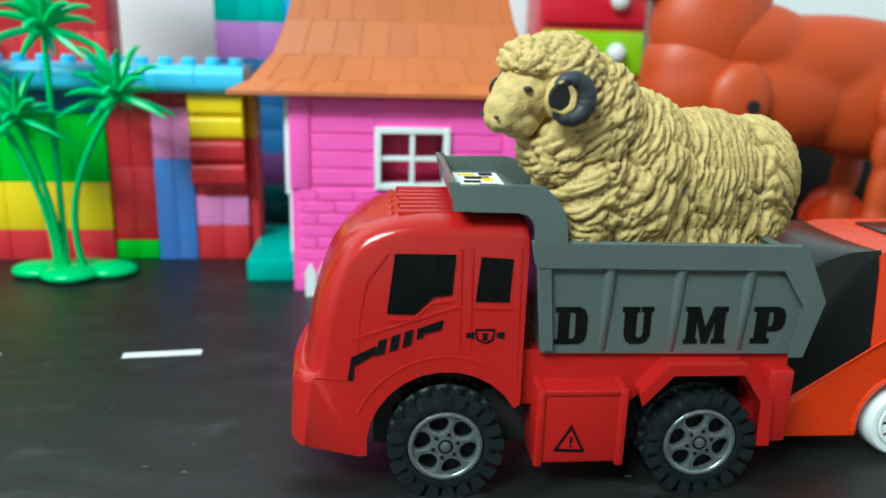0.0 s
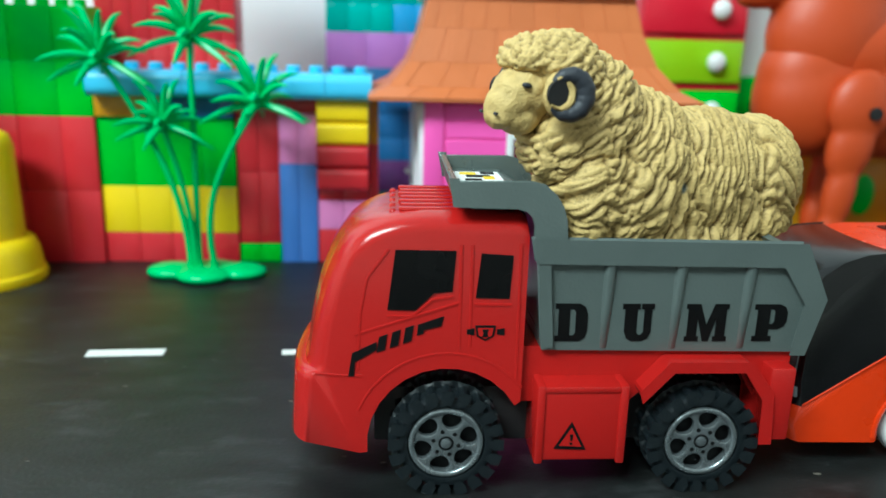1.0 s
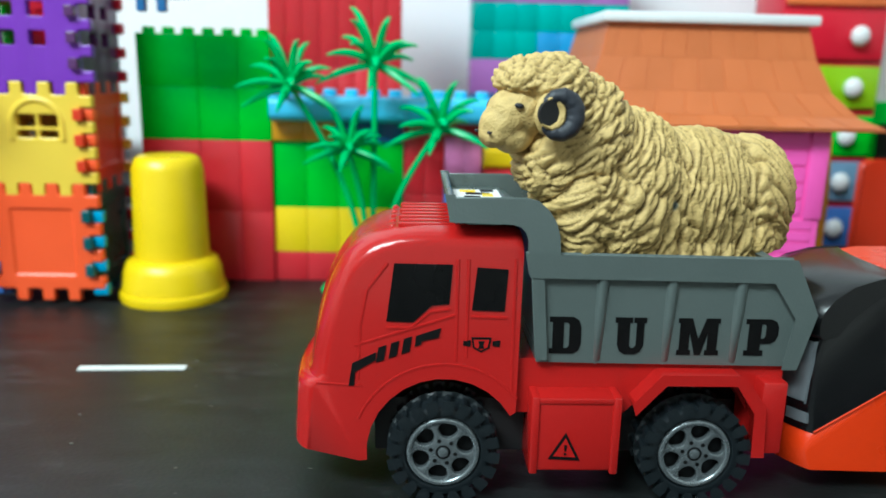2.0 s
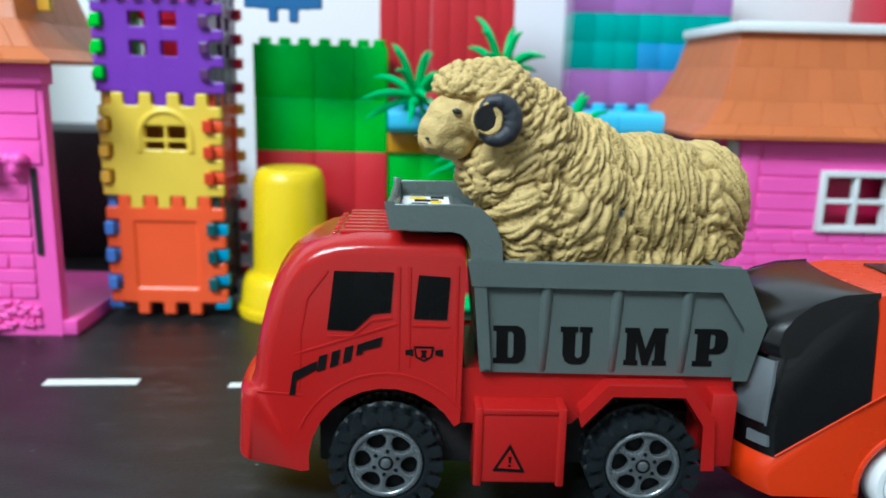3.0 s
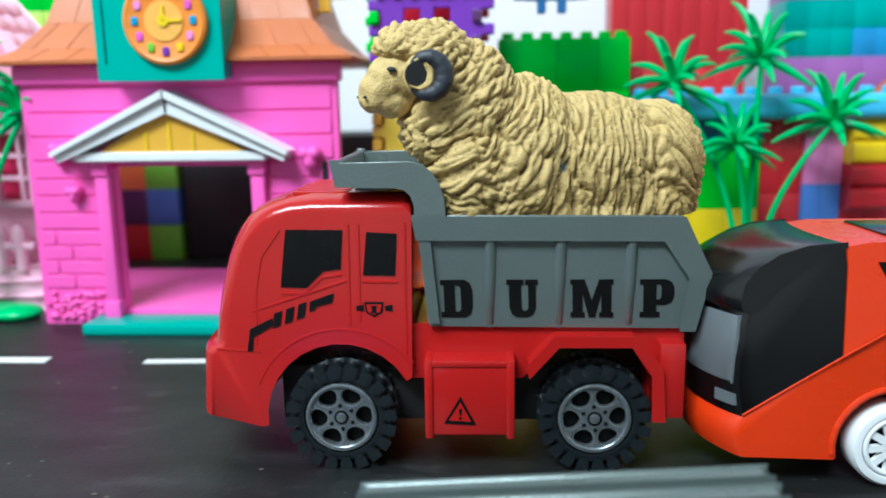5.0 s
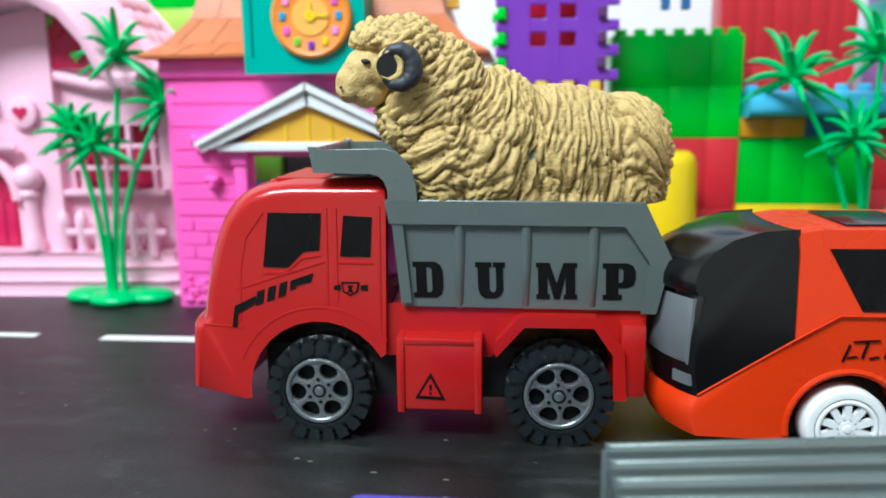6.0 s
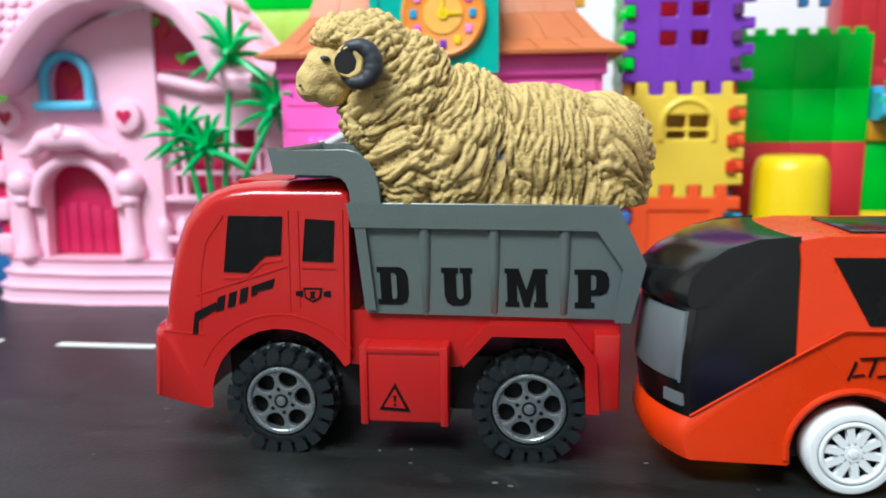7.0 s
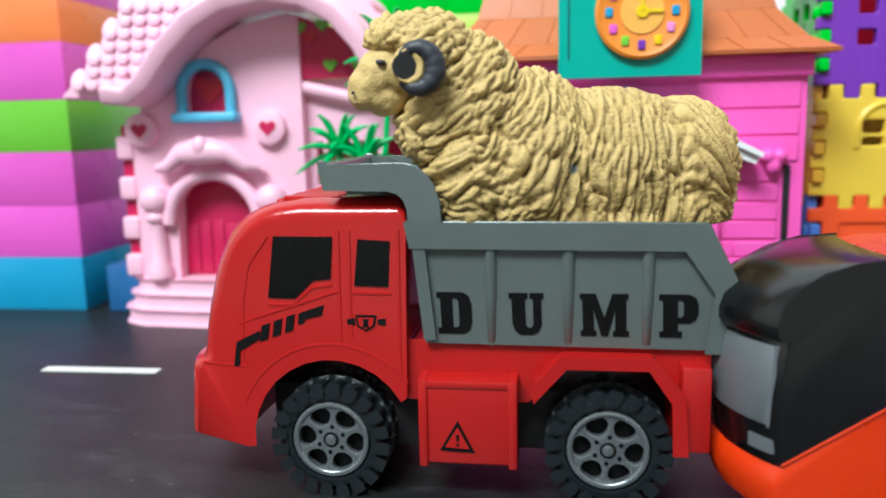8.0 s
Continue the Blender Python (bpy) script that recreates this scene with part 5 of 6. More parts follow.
def fairy_house():
    t = thing("doll_house", (-0.72, 0.23, 0), "pale pink fairy doll house with curved roof and blue arched window", "doll house")
    Y = 0.219
    cx = -0.7485
    # facade with a real doorway and a real window opening, in vertical strips
    def top(x):
        pts = [(-0.800, 0.120), (-0.790, 0.140), (-0.772, 0.155), (-0.752, 0.170), (-0.727, 0.182), (-0.700, 0.188), (-0.690, 0.187)]
        return float(np.interp(x, [p[0] for p in pts], [p[1] for p in pts]))

    def door_top(x):
        u = (x - cx) / 0.0262
        return 0.0290 if abs(u) >= 1 else 0.066 + 0.026 * math.sqrt(max(0, 1 - abs(u) ** 2.6))

    def win(x):
        u = (x - cx) / 0.0135
        return None if abs(u) >= 1 else (0.1310, 0.1430 + 0.0165 * math.sqrt(1 - u * u))
    bm = bmesh.new()
    xs = sorted(set([-0.800 + 0.11 * k / 44 for k in range(45)] + [cx - 0.0262, cx + 0.0262, cx - 0.0135, cx + 0.0135]))
    for a, b in zip(xs, xs[1:]):
        m = (a + b) / 2
        lo = door_top(m) if abs(m - cx) < 0.0262 else 0.0
        la, lb = (max(0.029, door_top(a)), max(0.029, door_top(b))) if lo else (0.0, 0.0)
        spans = []
        w = win(m)
        if w:
            wa, wb = win(a) or (0.131, 0.143), win(b) or (0.131, 0.143)
            spans = [((a, la), (b, lb), (b, 0.1310), (a, 0.1310)), ((a, wa[1]), (b, wb[1]), (b, top(b)), (a, top(a)))]
        else:
            spans = [((a, la), (b, lb), (b, top(b)), (a, top(a)))]
        for s in spans:
            add_prism(bm, list(s), (Y, Y + 0.010))
    bmesh.ops.remove_doubles(bm, verts=bm.verts, dist=0.00001)
    finish(bm)
    fac = part("facade", bm, PINK_PALE, t, "pale pink curved facade")
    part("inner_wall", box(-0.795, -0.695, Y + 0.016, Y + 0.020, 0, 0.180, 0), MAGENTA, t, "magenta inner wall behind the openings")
    d = part("door", box(cx - 0.0275, cx + 0.020, Y + 0.010, Y + 0.0135, 0.029, 0.093, 0.001), MAGENTA, t, "magenta arched door, ajar")
    for k in range(5):
        part("door_board", box(cx - 0.024 + k * 0.0085, cx - 0.0165 + k * 0.0085, Y + 0.0088, Y + 0.0102, 0.031, 0.062 + 0.003 * math.sin(k), 0.0005), MAGENTA, d)
    # door surround
    path = [(cx + 0.0295 * math.cos(radians(a)), Y - 0.003, 0.064 + 0.031 * math.sin(radians(a))) for a in range(0, 181, 12)]
    part("door_arch", tube(path, 0.0045, 10), PINK_PALE, fac)
    for s in (-1, 1):
        x = cx + s * 0.0375
        col = part("door_column", lathe([(0.0075, 0.030), (0.0075, 0.036), (0.0052, 0.040), (0.0046, 0.066), (0.0056, 0.070)], 18, "z", (x, Y - 0.003, 0)), PINK_PALE, fac)
        bm = bmesh.new()
        add_ball(bm, (x, Y - 0.004, 0.0790), (0.0095, 0.008, 0.0090), 0)
        add_ball(bm, (x, Y - 0.004, 0.0680), (0.0065, 0.006, 0.0045), 0)
        part("column_head", bm, PINK_PALE, col)
    crest = [(cx - 0.0330, Y - 0.006, 0.0985), (cx - 0.0240, Y - 0.009, 0.1000), (cx - 0.0150, Y - 0.010, 0.1075), (cx - 0.004, Y - 0.011, 0.1085), (cx + 0.004, Y - 0.011, 0.1085), (cx + 0.0150, Y - 0.010, 0.1075), (cx + 0.0240, Y - 0.009, 0.1000), (cx + 0.0330, Y - 0.006, 0.0985)]
    part("door_crest", tube(crest, [0.003, 0.0045, 0.0065, 0.0085, 0.0085, 0.0065, 0.0045, 0.003], 12), PINK_PALE, fac, "scrolled crest over the door")
    bm = bmesh.new()
    add_ball(bm, (cx, Y - 0.0165, 0.112), (0.005, 0.004, 0.006), 0)
    part("crest_knob", bm, PINK_PALE, fac)
    part("side_strip", box(-0.8085, -0.8002, Y + 0.003, Y + 0.009, 0.0290, 0.1250, 0), MAGENTA, t, "magenta strip beside the facade")
    for z in (0.0300, 0.0540, 0.0790, 0.1040):
        part("quoin", box(-0.8105, -0.7990, Y - 0.0015, Y + 0.010, z, z + 0.0145, 0.002, 3), PINK_PALE, fac)
    # blue window
    path = [(cx - 0.0155, Y - 0.003, 0.1300), (cx - 0.0155, Y - 0.003, 0.1440)] + [(cx + 0.0155 * math.cos(radians(a)), Y - 0.003, 0.1440 + 0.0165 * math.sin(radians(a))) for a in range(165, 14, -15)] + [(cx + 0.0155, Y - 0.003, 0.1440), (cx + 0.0155, Y - 0.003, 0.1300)]
    wnd = part("arched_window", tube(path, 0.0034, 10), AQUA, t, "pale blue arched window frame")
    # panel added in the opening: it catches the light the inner wall misses
    part("window_backing", box(cx - 0.0133, cx + 0.0133, Y + 0.0050, Y + 0.0075, 0.1312, 0.1560, 0), MAGENTA, wnd, "magenta panel behind the window")
    part("window_sill", box(cx - 0.0205, cx + 0.0205, Y - 0.010, Y + 0.001, 0.1258, 0.1318, 0.0018, 3), AQUA, wnd, "pale blue window sill")
    part("shutter", prism(heart_outline(cx, 0.146, 0.009), (Y + 0.0036, Y + 0.0056)), BR["crimson"], wnd)
    for x in (-0.7915, -0.7100):
        part("heart_boss", lathe([(0.0105, Y + 0.001), (0.0100, Y - 0.005), (0.0070, Y - 0.006)], 24, "y", (x, 0, 0.1220)), PINK_PALE, fac, "round boss with heart opening")
        part("heart", prism(heart_outline(x, 0.1220, 0.0052), (Y - 0.0066, Y - 0.004)), MAGENTA, fac)
    # curved roof band
    band = [(-0.8000, 0.1420), (-0.7850, 0.1400), (-0.7735, 0.1485), (-0.7600, 0.1660), (-0.7430, 0.1815), (-0.7250, 0.1905), (-0.7000, 0.1945), (-0.6790, 0.1915), (-0.6610, 0.1820), (-0.6470, 0.1660), (-0.6390, 0.1500), (-0.6300, 0.1400), (-0.6150, 0.1390)]
    bm = bmesh.new()
    rings = []
    for i, (x, z) in enumerate(band):
        a, b = band[max(0, i - 1)], band[min(len(band) - 1, i + 1)]
        n = Vector((-(b[1] - a[1]), 0, b[0] - a[0])).normalized()
        p = Vector((x, 0, z))
        ring = []
        for o, y in ((-0.0045, 0.1880), (0.0045, 0.1840), (0.0075, 0.1900), (0.0090, 0.2700), (-0.0045, 0.2700)):
            q = p + n * o
            ring.append(bm.verts.new((q.x, y, q.z)))
        rings.append(ring)
    for a, b in zip(rings, rings[1:]):
        for i in range(5):
            bm.faces.new((a[i], a[(i + 1) % 5], b[(i + 1) % 5], b[i]))
    bm.faces.new(rings[0][::-1])
    bm.faces.new(rings[-1])
    finish(bm, 0.0016, 2, 25)
    roof = part("roof", bm, PINK_PALE, t, "sweeping pale pink roof edge")
    # rows of scalloped tiles on the roof's front slope
    for r in range(7):
        z = 0.1515 + r * 0.0070
        x = -0.8150 + r * 0.0056 + (0.0044 if r % 2 else 0.0)
        while x < -0.7830 + r * 0.0085:
            bm = bmesh.new()
            add_ball(bm, (0, 0, 0), (0.0051, 0.0024, 0.0074), 0, 14, 10)
            bmesh.ops.rotate(bm, cent=(0, 0, 0), matrix=Matrix.Rotation(radians(-24), 3, "X"), verts=bm.verts)
            bmesh.ops.translate(bm, vec=(x, 0.1930, z), verts=bm.verts)
            part("tile", bm, PINK_PALE, roof)
            x += 0.0088
    part("roof_slope", prism([(-0.8240, 0.1440), (-0.7600, 0.2060), (-0.7300, 0.2060), (-0.7300, 0.1900), (-0.7700, 0.1560), (-0.7900, 0.1430)], (0.196, 0.290), 0.002, 2), PINK_PALE, roof)
    for r in range(5):
        for k in range(3):
            bm = bmesh.new()
            add_ball(bm, (-0.6230 - r * 0.0075, 0.2480 + k * 0.0150, 0.1480 + r * 0.0120), (0.0085, 0.0085, 0.0040), 50, 12, 8)
            part("tile", bm, PINK_PALE, roof)
    part("roof_slope", prism([(-0.6080, 0.1400), (-0.6600, 0.2020), (-0.6750, 0.2020), (-0.6300, 0.1400)], (0.240, 0.295), 0.002, 2), PINK_PALE, roof)
    # recessed right wing
    yr = 0.228
    wg = part("wing_wall", pierced_wall(-0.6900, -0.6120, yr, yr + 0.006, 0.02, 0.150, -0.6850, -0.6240, 0.0700, 0.1130), PINK_PALE, t, "pale pink wing wall with lattice window")
    part("wing_inner", box(-0.690, -0.615, yr + 0.014, yr + 0.018, 0.02, 0.150, 0), MAGENTA, wg)
    for k in range(4):
        x = -0.6800 + k * 0.0170
        part("lattice_bar", box(x, x + 0.0030, yr - 0.002, yr + 0.004, 0.0700, 0.1130, 0.0006), PINK_PALE, wg)
    for z in (0.0830, 0.0975):
        part("lattice_bar", box(-0.6850, -0.6240, yr - 0.0015, yr + 0.003, z, z + 0.0030, 0.0006), PINK_PALE, wg)
    part("wing_sill", box(-0.6920, -0.6180, yr - 0.008, yr + 0.001, 0.0660, 0.0705, 0.0012), PINK_PALE, wg)
    part("wing_cornice", tube([(-0.693, yr - 0.003, 0.1460), (-0.66, yr - 0.004, 0.1385), (-0.615, yr - 0.003, 0.1390)], 0.0045, 10), PINK_PALE, wg)
    gab = part("gable_panel", prism([(-0.6980, 0.1500), (-0.6480, 0.1500), (-0.6650, 0.1780), (-0.6980, 0.1890)], (0.222, 0.226)), MAGENTA, t, "magenta gable panel with painted flowers")
    for x, z, m in ((-0.690, 0.180, "lime"), (-0.676, 0.181, "lime"), (-0.684, 0.174, "crimson"), (-0.672, 0.158, "lime"), (-0.655, 0.157, "lime")):
        part("flower", prism(heart_outline(x, z, 0.0042), (0.2205, 0.2225)), BR[m], gab)
    for k in range(6):
        x = -0.6900 + k * 0.0125
        part("fence_post", lathe([(0.0038, 0.026), (0.0034, 0.044), (0.0046, 0.048), (0.0036, 0.054), (0.001, 0.057)], 12, "z", (x, 0.2175, 0)), PINK_PALE, t)
    part("fence_rail", box(-0.694, -0.618, 0.2150, 0.2200, 0.0400, 0.0445, 0.001), PINK_PALE, t)
    # stepped plinth
    for z0, z1, o in ((0, 0.0095, 0.0), (0.0098, 0.0190, 0.004), (0.0193, 0.0290, 0.008)):
        pts = [(-0.818 + o, 0.2330), (-0.812 + o, 0.2200), (-0.798 + o, 0.2120 + o * 0.4), (-0.740, 0.2070 + o * 0.4), (-0.690, 0.2100 + o * 0.4), (-0.620 - o, 0.2130 + o * 0.4), (-0.606 - o, 0.2220), (-0.606 - o, 0.3000), (-0.818 + o, 0.3000)]
        bm = bmesh.new()
        add_prism(bm, pts, (z0, z1), lambda x, y, z: (x, z, y))
        finish(bm, 0.0018, 2)
        pl = part("plinth_course", bm, PINK_PALE, t, "rounded pale pink plinth course")


# ---- interlocking panels ----
def panel(owner, cx, cz, w, h, y, colour, holes="plain", teeth=4, tooth=0.0075, side=False, dark=None, label=""):
    """A square interlocking panel with teeth on its four edges; side: it faces +x instead of -y."""
    bars = []
    x0, x1, z0, z1, d = cx - w / 2, cx + w / 2, cz - h / 2, cz + h / 2, 0.0055
    if holes == "grid":
        n = 2
        b = 0.0082
        xs = [cx - 0.0245 + 0.0180 * k for k in range(n + 1)]
        zs = [cz - 0.0130 + 0.0165 * k for k in range(n + 1)]
        bars += [(x, x + b, y, y + d, z0, z1) for x in xs] + [(x0, x1, y + 0.0003, y + d - 0.0003, z, z + b) for z in zs]
        bars += [(x0, xs[0], y, y + d, z0, z1), (xs[-1] + b, x1, y, y + d, z0, z1), (x0, x1, y + 0.0002, y + d - 0.0002, z0, zs[0]), (x0, x1, y + 0.0002, y + d - 0.0002, zs[-1] + b, z1)]
    elif holes == "window":
        wx0, wx1, wz0, wz1 = cx - 0.0095, cx + 0.0150, cz + 0.0010, cz + 0.0150
        bars += [(x0, wx0, y, y + d, z0, z1), (wx1, x1, y, y + d, z0, z1), (wx0, wx1, y, y + d, z0, wz0), (wx0, wx1, y, y + d, wz1, z1)]
        xm, zm = (wx0 + wx1) / 2, wz0 + 0.0055
        bars += [(xm - 0.001, xm + 0.001, y + 0.0005, y + d - 0.001, wz0, wz1), (wx0, wx1, y + 0.0005, y + d - 0.001, zm - 0.001, zm + 0.001)]
    else:
        bars += [(x0, x1, y + 0.0012, y + d, z0, z1), (x0, x0 + 0.009, y, y + 0.002, z0, z1), (x1 - 0.009, x1, y, y + 0.002, z0, z1), (x0 + 0.009, x1 - 0.009, y, y + 0.002, z0, z0 + 0.009), (x0 + 0.009, x1 - 0.009, y, y + 0.002, z1 - 0.009, z1)]
    p = w / (teeth * 2 - 1)
    for k in range(teeth):
        a = x0 + 2 * k * p
        bars += [(a + 0.0004, a + p - 0.0004, y, y + d, z1 - 0.002, z1 + tooth)]
        if k < teeth - 1:
            bars += [(a + p + 0.0004, a + 2 * p - 0.0004, y, y + d, z0 - tooth, z0 + 0.002)]
        q = h / (teeth * 2 - 1)
        c = z0 + 2 * k * q
        bars += [(x1 - 0.002, x1 + tooth, y, y + d, c + 0.0004, c + q - 0.0004)]
        if k < teeth - 1 or not side:
            bars += [(x0 - tooth, x0 + 0.002, y, y + d, c + q * bool(side) + 0.0004, c + q + q * bool(side) - 0.0004)]
    bm = boxes(bars, 0, 2)
    if holes == "window":
        path = [(cx - 0.0125, cz - 0.0005)] + arc(cx + 0.00275, cz + 0.0085, 0.0152, 180, 0, 14) + [(cx + 0.0180, cz - 0.0005)]
        add_tube(bm, [(x, y, z) for x, z in path], 0.0014, 8)
    bm = moulded(bm, 0.0007, 2)
    if side:
        for v in bm.verts:
            v.co = Vector((side - (v.co.y - y), y + 0.004 + (v.co.x - x0), v.co.z))
        finish(bm)
    return part("panel", bm, BR[colour], owner, label)


def panel_tower():
    o = thing("panel_tower", (-0.362, 0.25, 0), "tower of violet, yellow and orange interlocking toy panels", "toy panel tower")
    y = 0.2200
    cx = -0.3625
    panel(o, cx, 0.0405, 0.0560, 0.0600, y, "coral", "plain", 4, label="orange panel")
    panel(o, cx, 0.1040, 0.0570, 0.0540, y, "canary", "window", 4, label="yellow panel with arched window")
    panel(o, cx + 0.001, 0.1640, 0.0600, 0.0520, y, "violet", "grid", 4, label="violet lattice panel")
    panel(o, cx, 0.2250, 0.0560, 0.0560, y, "hot", "grid", 4, label="pink panel")
    s = -0.3315
    panel(o, cx, 0.0405, 0.0560, 0.0600, y, "deep", "plain", 4, side=s, label="dark green panel")
    panel(o, cx, 0.1040, 0.0570, 0.0540, y, "rust", "plain", 4, side=s, label="red panel")
    panel(o, cx, 0.1640, 0.0600, 0.0520, y, "plum", "grid", 4, side=s, label="dark violet lattice panel")
    panel(o, cx, 0.2250, 0.0560, 0.0560, y, "navy", "grid", 4, side=s, label="blue panel")
    s = -0.3925
    panel(o, cx, 0.0405, 0.0560, 0.0600, y, "blue", "plain", 4, side=s, label="blue panel")
    panel(o, cx, 0.1040, 0.0570, 0.0540, y, "gold", "plain", 4, side=s, label="gold panel")
    panel(o, cx, 0.1640, 0.0600, 0.0520, y, "green", "grid", 4, side=s, label="green panel")
    for z, c, yy in ((0.0405, "crimson", 0.278), (0.1040, "gold", 0.278), (0.1640, "crimson", 0.278), (0.2250, "red", 0.278)):
        panel(o, cx, z, 0.0560, 0.0540, yy, c, "plain", 4, label=c + " back panel")
    for z in (0.018, 0.0335, 0.049, 0.0645):
        part("peg", box(-0.3345, -0.3255, y + 0.001, y + 0.007, z - 0.0115, z - 0.0045, 0.001), BR["cyan"], o, "blue peg")
        part("peg", box(-0.4000, -0.3910, y + 0.001, y + 0.007, z - 0.0115, z - 0.0045, 0.001), BR["blue"], o, "blue peg")
    for z in (0.085, 0.100, 0.115):
        part("peg", box(-0.3345, -0.3262, y + 0.001, y + 0.007, z + 0.0010, z + 0.0075, 0.001), BR["coral"], o, "orange peg")
    for z in (0.144, 0.159, 0.174, 0.189):
        part("peg", box(-0.4010, -0.3930, y + 0.001, y + 0.006, z, z + 0.0060, 0.001), BR["green"], o, "green peg")
    for k in range(7):
        part("peg", lathe([(0.0030, y - 0.003), (0.0036, y), (0.0036, y + 0.006)], 14, "y", (-0.392 + k * 0.0100, 0, 0.1935)), BR["hot"], o, "pink peg")
    panel(o, -0.4330, 0.2050, 0.0400, 0.0300, y, "gold", "grid", 3, label="yellow panel")
    panel(o, -0.2900, 0.2100, 0.0300, 0.0450, y + 0.006, "navy", "plain", 3, label="blue panel")


# ---- other toys ----
def yellow_cup():
    at = (-0.2915, 0.2445, 0)
    t = thing("yellow_cap", at, "yellow plastic bottle cap standing upside down on the board", "plastic cap")
    part("barrel", lathe([(0.0236, 0.0270), (0.0236, 0.0300), (0.0222, 0.0850), (0.0200, 0.0915), (0.0168, 0.0935), (0.0120, 0.0930)], 56, "z", at), YELLOW_CUP, t, "yellow tapered barrel")
    part("skirt", lathe([(0.0325, 0.0075), (0.0308, 0.0200), (0.0286, 0.0256), (0.0250, 0.0278), (0.0225, 0.0280)], 56, "z", at), YELLOW_CUP, t, "wide stepped skirt")
    part("rim", lathe([(0.0335, 0.0), (0.0345, 0.0035), (0.0338, 0.0062), (0.0318, 0.0076)], 56, "z", at), YELLOW_CUP, t)


def toy_horse():
    t = thing("toy_horse", (0.31, 0.287, 0), "burnt orange plastic toy horse with jointed legs", "toy horse")
    y = 0.287
    bm = fused([((0.312, y, 0.120), (0.072, 0.030, 0.040), 0), ((0.256, y, 0.122), (0.040, 0.029, 0.042), 0), ((0.392, y, 0.122), (0.066, 0.031, 0.048), 0), ((0.350, y, 0.143), (0.095, 0.028, 0.033), 0), ((0.290, y, 0.154), (0.055, 0.027, 0.030), 4), ((0.252, y, 0.136), (0.0345, 0.0265, 0.036), 0)], 0.0022, 14)
    part("torso", bm, HORSE, t, "smooth burnt orange torso")
    bm = fused([((0.263, y, 0.166), (0.0425, 0.0275, 0.048), 12), ((0.266, y, 0.196), (0.041, 0.0240, 0.042), 10), ((0.234, y, 0.218), (0.032, 0.019, 0.022), -18), ((0.215, y, 0.192), (0.021, 0.014, 0.0115), -10)], 0.0020, 20)
    part("head", bm, HORSE, t, "orange head turned to the road")
    for yy, x, s in ((y - 0.031, 0.2760, 0), (y + 0.031, 0.3000, 0.01), (y - 0.031, 0.3960, 0), (y + 0.031, 0.4080, 0.01)):
        leg = part("leg", fused([((x, yy, 0.118), (0.0225, 0.011, 0.026), 0), ((x - 0.003, yy, 0.092), (0.0165, 0.010, 0.026), 10), ((x - 0.006, yy, 0.060), (0.0115, 0.009, 0.030), 6), ((x - 0.009, yy, 0.030), (0.0105, 0.009, 0.022), 0), ((x - 0.010, yy, 0.010), (0.0145, 0.011, 0.010), 0)], 0.0016, 14), HORSE, t, "jointed orange leg")
        # dark plug painted as the shade inside the joint hole
        part("joint_hole", lathe([(0.0042, yy - 0.0130), (0.0042, yy - 0.0090)], 18, "y", (x + 0.004, 0, 0.1150)), UNDER, leg, "dark disc for the shaded joint hole")


def drawer_tower():
    t = thing("drawer_tower", (0.222, 0.45, 0), "toy chest of coloured drawers with white knobs", "toy drawers")
    part("carcass", box(0.176, 0.268, 0.4235, 0.480, 0, 0.270, 0.001), BR["crimson"], t, "red carcass")
    for z0, z1, c in ((0.002, 0.038, "blue"), (0.044, 0.079, "slate"), (0.0845, 0.1190, "green"), (0.1255, 0.1610, "acid"), (0.1665, 0.2060, "crimson"), (0.2110, 0.2500, "orange")):
        d = part("drawer", box(0.178, 0.266, 0.4190, 0.4240, z0, z1, 0.0014, 2), BR[c], t, c + " drawer front")
        bm = bmesh.new()
        add_ball(bm, (0.2410, 0.4140, (z0 + z1) / 2), (0.0080, 0.0060, 0.0085), 0, 18, 12)
        part("knob", bm, WHITE, d, "white round knob")


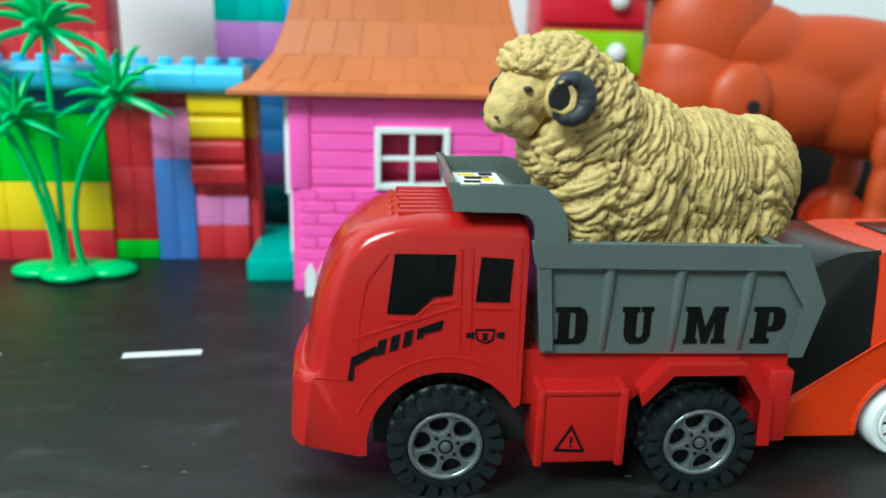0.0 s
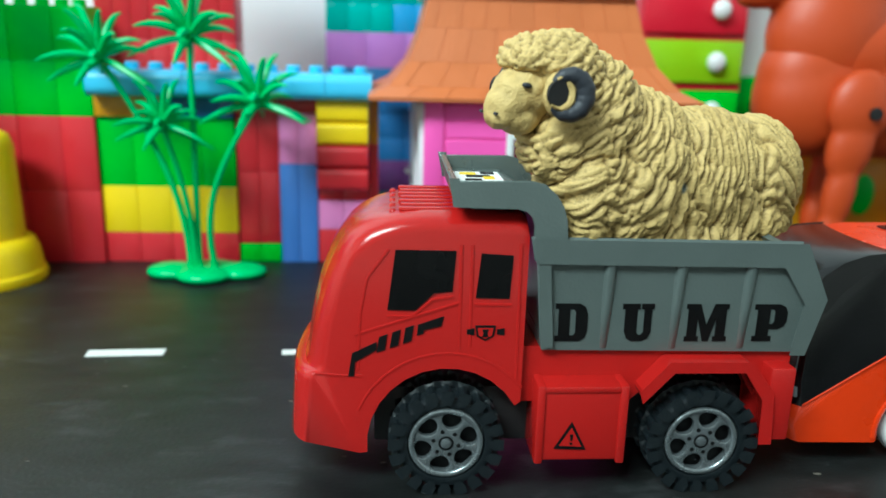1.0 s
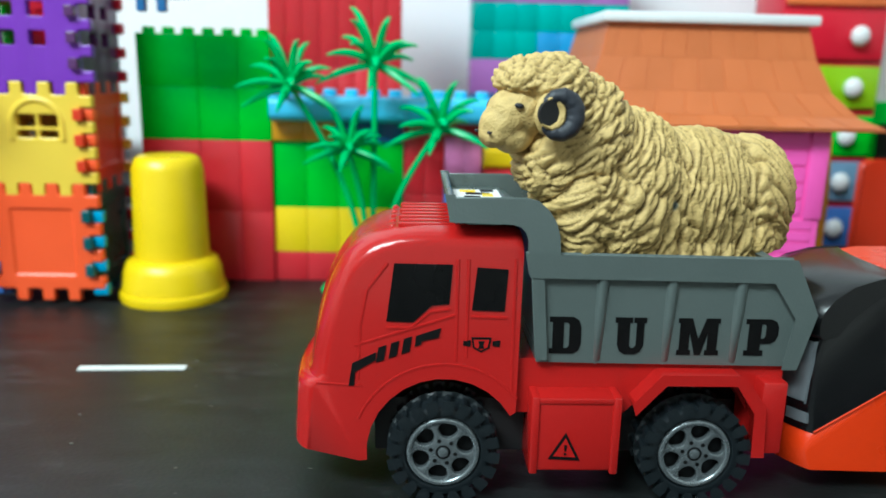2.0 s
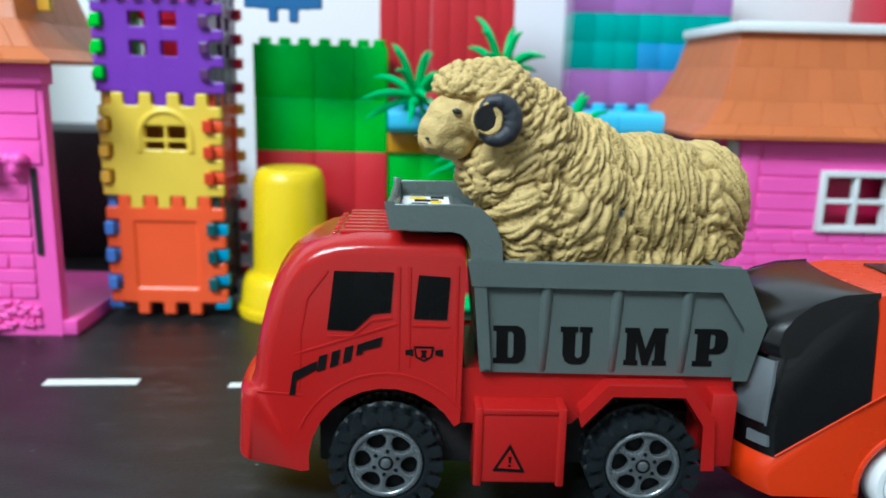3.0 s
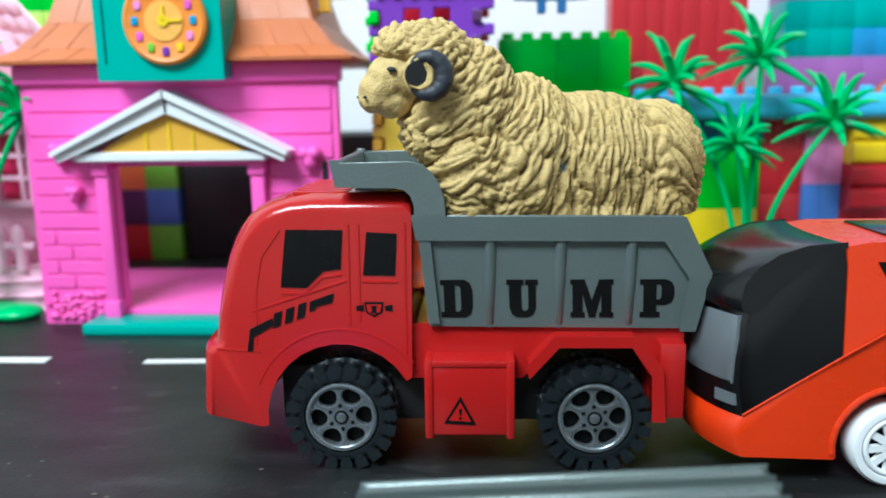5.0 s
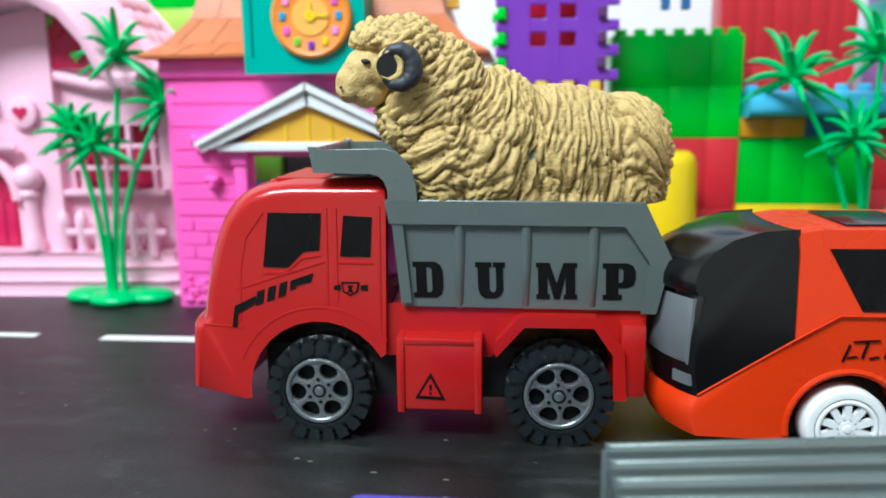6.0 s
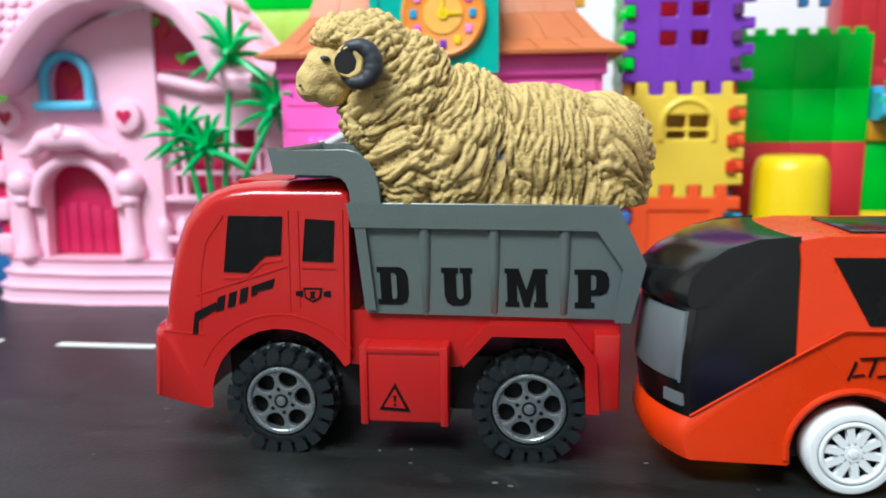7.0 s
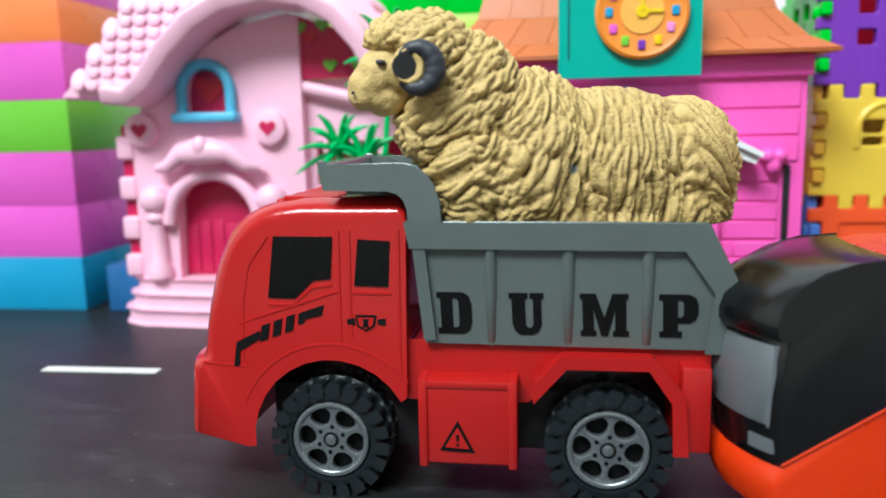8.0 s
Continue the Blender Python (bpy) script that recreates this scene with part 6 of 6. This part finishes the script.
def low_things():
    bm = bmesh.new()
    add_prism(bm, [(0.1490, 0), (0.1690, 0), (0.1690, 0.062), (0.1660, 0.108), (0.1520, 0.108), (0.1490, 0.062)], (0.300, 0.318))
    finish(bm, 0.002, 2)
    solid("amber_block", bm, BR["amber"], (0.159, 0.309, 0), "amber yellow upright toy block", "toy block")
    o = thing("toy_playhouse", (0.285, 0.345, 0), "toy playhouse wall in red, green and amber", "toy playhouse")
    red = [(0.2205, 0), (0.2680, 0), (0.2680, 0.0790), (0.2590, 0.0835), (0.2420, 0.0868), (0.2260, 0.0870), (0.2205, 0.0845)]
    part("red_panel", prism(red, (0.3400, 0.3500), 0.002, 3), BR["rust"], o, "rounded red-orange end panel")
    part("green_strip", box(0.2684, 0.2780, 0.3430, 0.3500, 0, 0.0770, 0.001), BR["green"], o, "green corner strip")
    part("wall", box(0.2784, 0.3720, 0.3440, 0.3500, 0, 0.0760, 0.001), BR["amber"], o, "amber wall panel")
    bm = bmesh.new()
    add_ball(bm, (0.3440, 0.3435, 0.0430), (0.0105, 0.0022, 0.0165), 0, 26, 12)
    part("oval", bm, BR["green"], o, "green oval")
    s = [(0.383, 0), (0.485, 0), (0.485, 0.020), (0.445, 0.022), (0.415, 0.034), (0.402, 0.043), (0.390, 0.038), (0.383, 0.026)]
    solid("orange_slide", prism(s, (0.316, 0.336), 0.004, 3), BUS_ORANGE, (0.43, 0.326, 0), "low curved orange plastic slide", "toy slide")
    solid("green_plate", box(0.288, 0.335, 0.476, 0.486, 0, 0.1300, 0.001), BR["green"], (0.31, 0.481, 0), "upright bright green plastic plate behind the drawers", "toy plate")
    # near side of the road
    g = thing("grey_ramp", (-0.312, -0.094, 0), "ridged grey plastic ramp piece lying beside the road", "plastic ramp")
    part("slab", prism([(-0.3600, 0), (-0.2620, 0), (-0.2620, 0.0400), (-0.3600, 0.0338)], (-0.1140, -0.0760), 0.0012, 2), TRUCK_GREY, g)
    for k in range(4):
        y = -0.0765 - k * 0.0094
        part("ridge", prism([(-0.3595, 0.0330), (-0.2625, 0.0392), (-0.2625, 0.0425), (-0.3595, 0.0363)], (y - 0.0056, y), 0.0010, 2), TRUCK_GREY, g)
    bm = bmesh.new()
    add_box(bm, -0.4290, -0.3720, -0.1150, -0.0850, 0, 0.0262)
    finish(bm, 0.005, 4)
    solid("violet_block", bm, PURPLE_FORE, (-0.40, -0.10, 0), "rounded violet plastic block beside the road", "toy block")


def far_box():
    # block put in to fill the dark area behind the horse
    solid("black_box", box(0.300, 0.520, 0.400, 0.470, 0, 0.110, 0.002), plastic("black_filler", (20, 20, 22), 0.6, vary=0.2), (0.41, 0.435, 0), "black block filling the dark area behind the orange toy horse", "box")


def lamp_fitting():
    t = thing("pendant_lamp", (LAMP_AT[0], LAMP_AT[1], LAMP_AT[2]), "white pendant strip lamp on a cord", "pendant lamp")
    m = look(LAMP_AT, (-0.3, 0.15, 0))
    bm = bmesh.new()
    add_box(bm, -0.58, 0.58, -0.25, 0.25, 0.012, 0.060)
    finish(bm, 0.008, 2)
    bm.transform(m)
    part("housing", bm, WHITE, t, "white tilted housing")
    part("cord", tube([(LAMP_AT[0], LAMP_AT[1], LAMP_AT[2] + 0.06), (LAMP_AT[0], LAMP_AT[1], 2.4)], 0.006, 8), WHITE, t)


room()
road_dashes()
truck, truck_wheels = dump_truck()
bus, bus_wheels = toy_bus()
sheep_toy = sheep(truck)
brick_walls()
palm_group((-0.157, 0.250), "cluster of four green plastic palms on a lobed base",
           [(-0.1665, -0.2125, 0.246, 0.1385, 0.004, 1.0), (-0.1610, -0.1590, 0.248, 0.1525, 0.0, 1.05), (-0.1630, -0.1750, 0.236, 0.1000, 0.002, 0.85), (-0.1500, -0.1175, 0.236, 0.1140, -0.008, 1.0)],
           [(-0.022, 0.004, 0.017), (0.0, -0.006, 0.018), (0.022, 0.003, 0.017), (0.004, 0.008, 0.018)], 4)
palm_group((-0.6428, 0.195), "cluster of green plastic palms in front of the doll houses",
           [(-0.6460, -0.6301, 0.195, 0.1562, 0.0, 0.88), (-0.6490, -0.6600, 0.188, 0.1085, 0.002, 0.76), (-0.6380, -0.6049, 0.198, 0.1246, -0.006, 0.82), (-0.6470, -0.6450, 0.186, 0.1010, 0.002, 0.76)],
           [(-0.022, 0.004, 0.016), (0.0, -0.005, 0.017), (0.020, 0.003, 0.016), (0.004, 0.007, 0.017)], 9)
white_door_house()
clock_house()
fairy_house()
panel_tower()
yellow_cup()
toy_horse()
drawer_tower()
low_things()
far_box()
lamp_fitting()


# ---- what moves ----
TRUCK_ROWS = [(0.0, 0.0980, -0.0060, -1.61), (0.5, 0.0610, -0.0068, -1.84), (1.0, 0.0268, -0.0053, -0.40), (1.5, -0.0264, -0.0054, 0.38), (2.0, -0.0749, -0.0023, 0.21), (3.5, -0.2130, 0.0066, -0.01), (4.0, -0.2476, 0.0055, -0.13), (4.5, -0.2912, 0.0065, 0.28), (5.8, -0.3989, 0.0031, 0.60), (6.0, -0.4135, 0.0018, 0.51), (6.5, -0.4647, 0.0026, 0.46), (7.0, -0.4967, 0.0020, -0.19), (7.5, -0.5350, -0.0001, -1.17), (8.0, -0.5715, 0.0004, -1.11)]
BUS_ROWS = [(0.0, 0.1832, 0.0081), (1.0, 0.1147, 0.0060), (1.5, 0.0623, 0.0026), (2.1, 0.0050, 0.0000), (3.5, -0.1252, -0.0010), (4.0, -0.1602, -0.0020), (4.5, -0.2030, -0.0039), (5.8, -0.3055, -0.0108), (6.0, -0.3220, -0.0118), (6.5, -0.3707, -0.0140), (7.0, -0.4008, -0.0178), (7.5, -0.4417, -0.0207), (8.0, -0.4813, -0.0241)]


def roll_rows(hub, xs, radius):
    """Rolling without slip: the turn follows the way gone."""
    rows = []
    for k in range(41):
        s = 8.0 * k / 40
        x = float(np.interp(s, [r[0] for r in xs], [r[1] for r in xs]))
        rows.append((s, pose(*hub, 0, math.degrees((x - xs[0][1]) / radius) + 14, 0)))
    return rows


def motions():
    rows = [(s, pose(x, y, 0, 0, 0, a)) for s, x, y, a in TRUCK_ROWS]
    walk(truck, rows)
    walk(sheep_toy, rows)
    walk(bus, [(s, pose(x, y, 0, 0, 0, 1.5)) for s, x, y in BUS_ROWS])
    for w in truck_wheels:
        walk(w, roll_rows(tuple(w.location), TRUCK_ROWS, 0.0193))
    for w in bus_wheels:
        walk(w, roll_rows(tuple(w.location), BUS_ROWS, 0.0152))


motions()
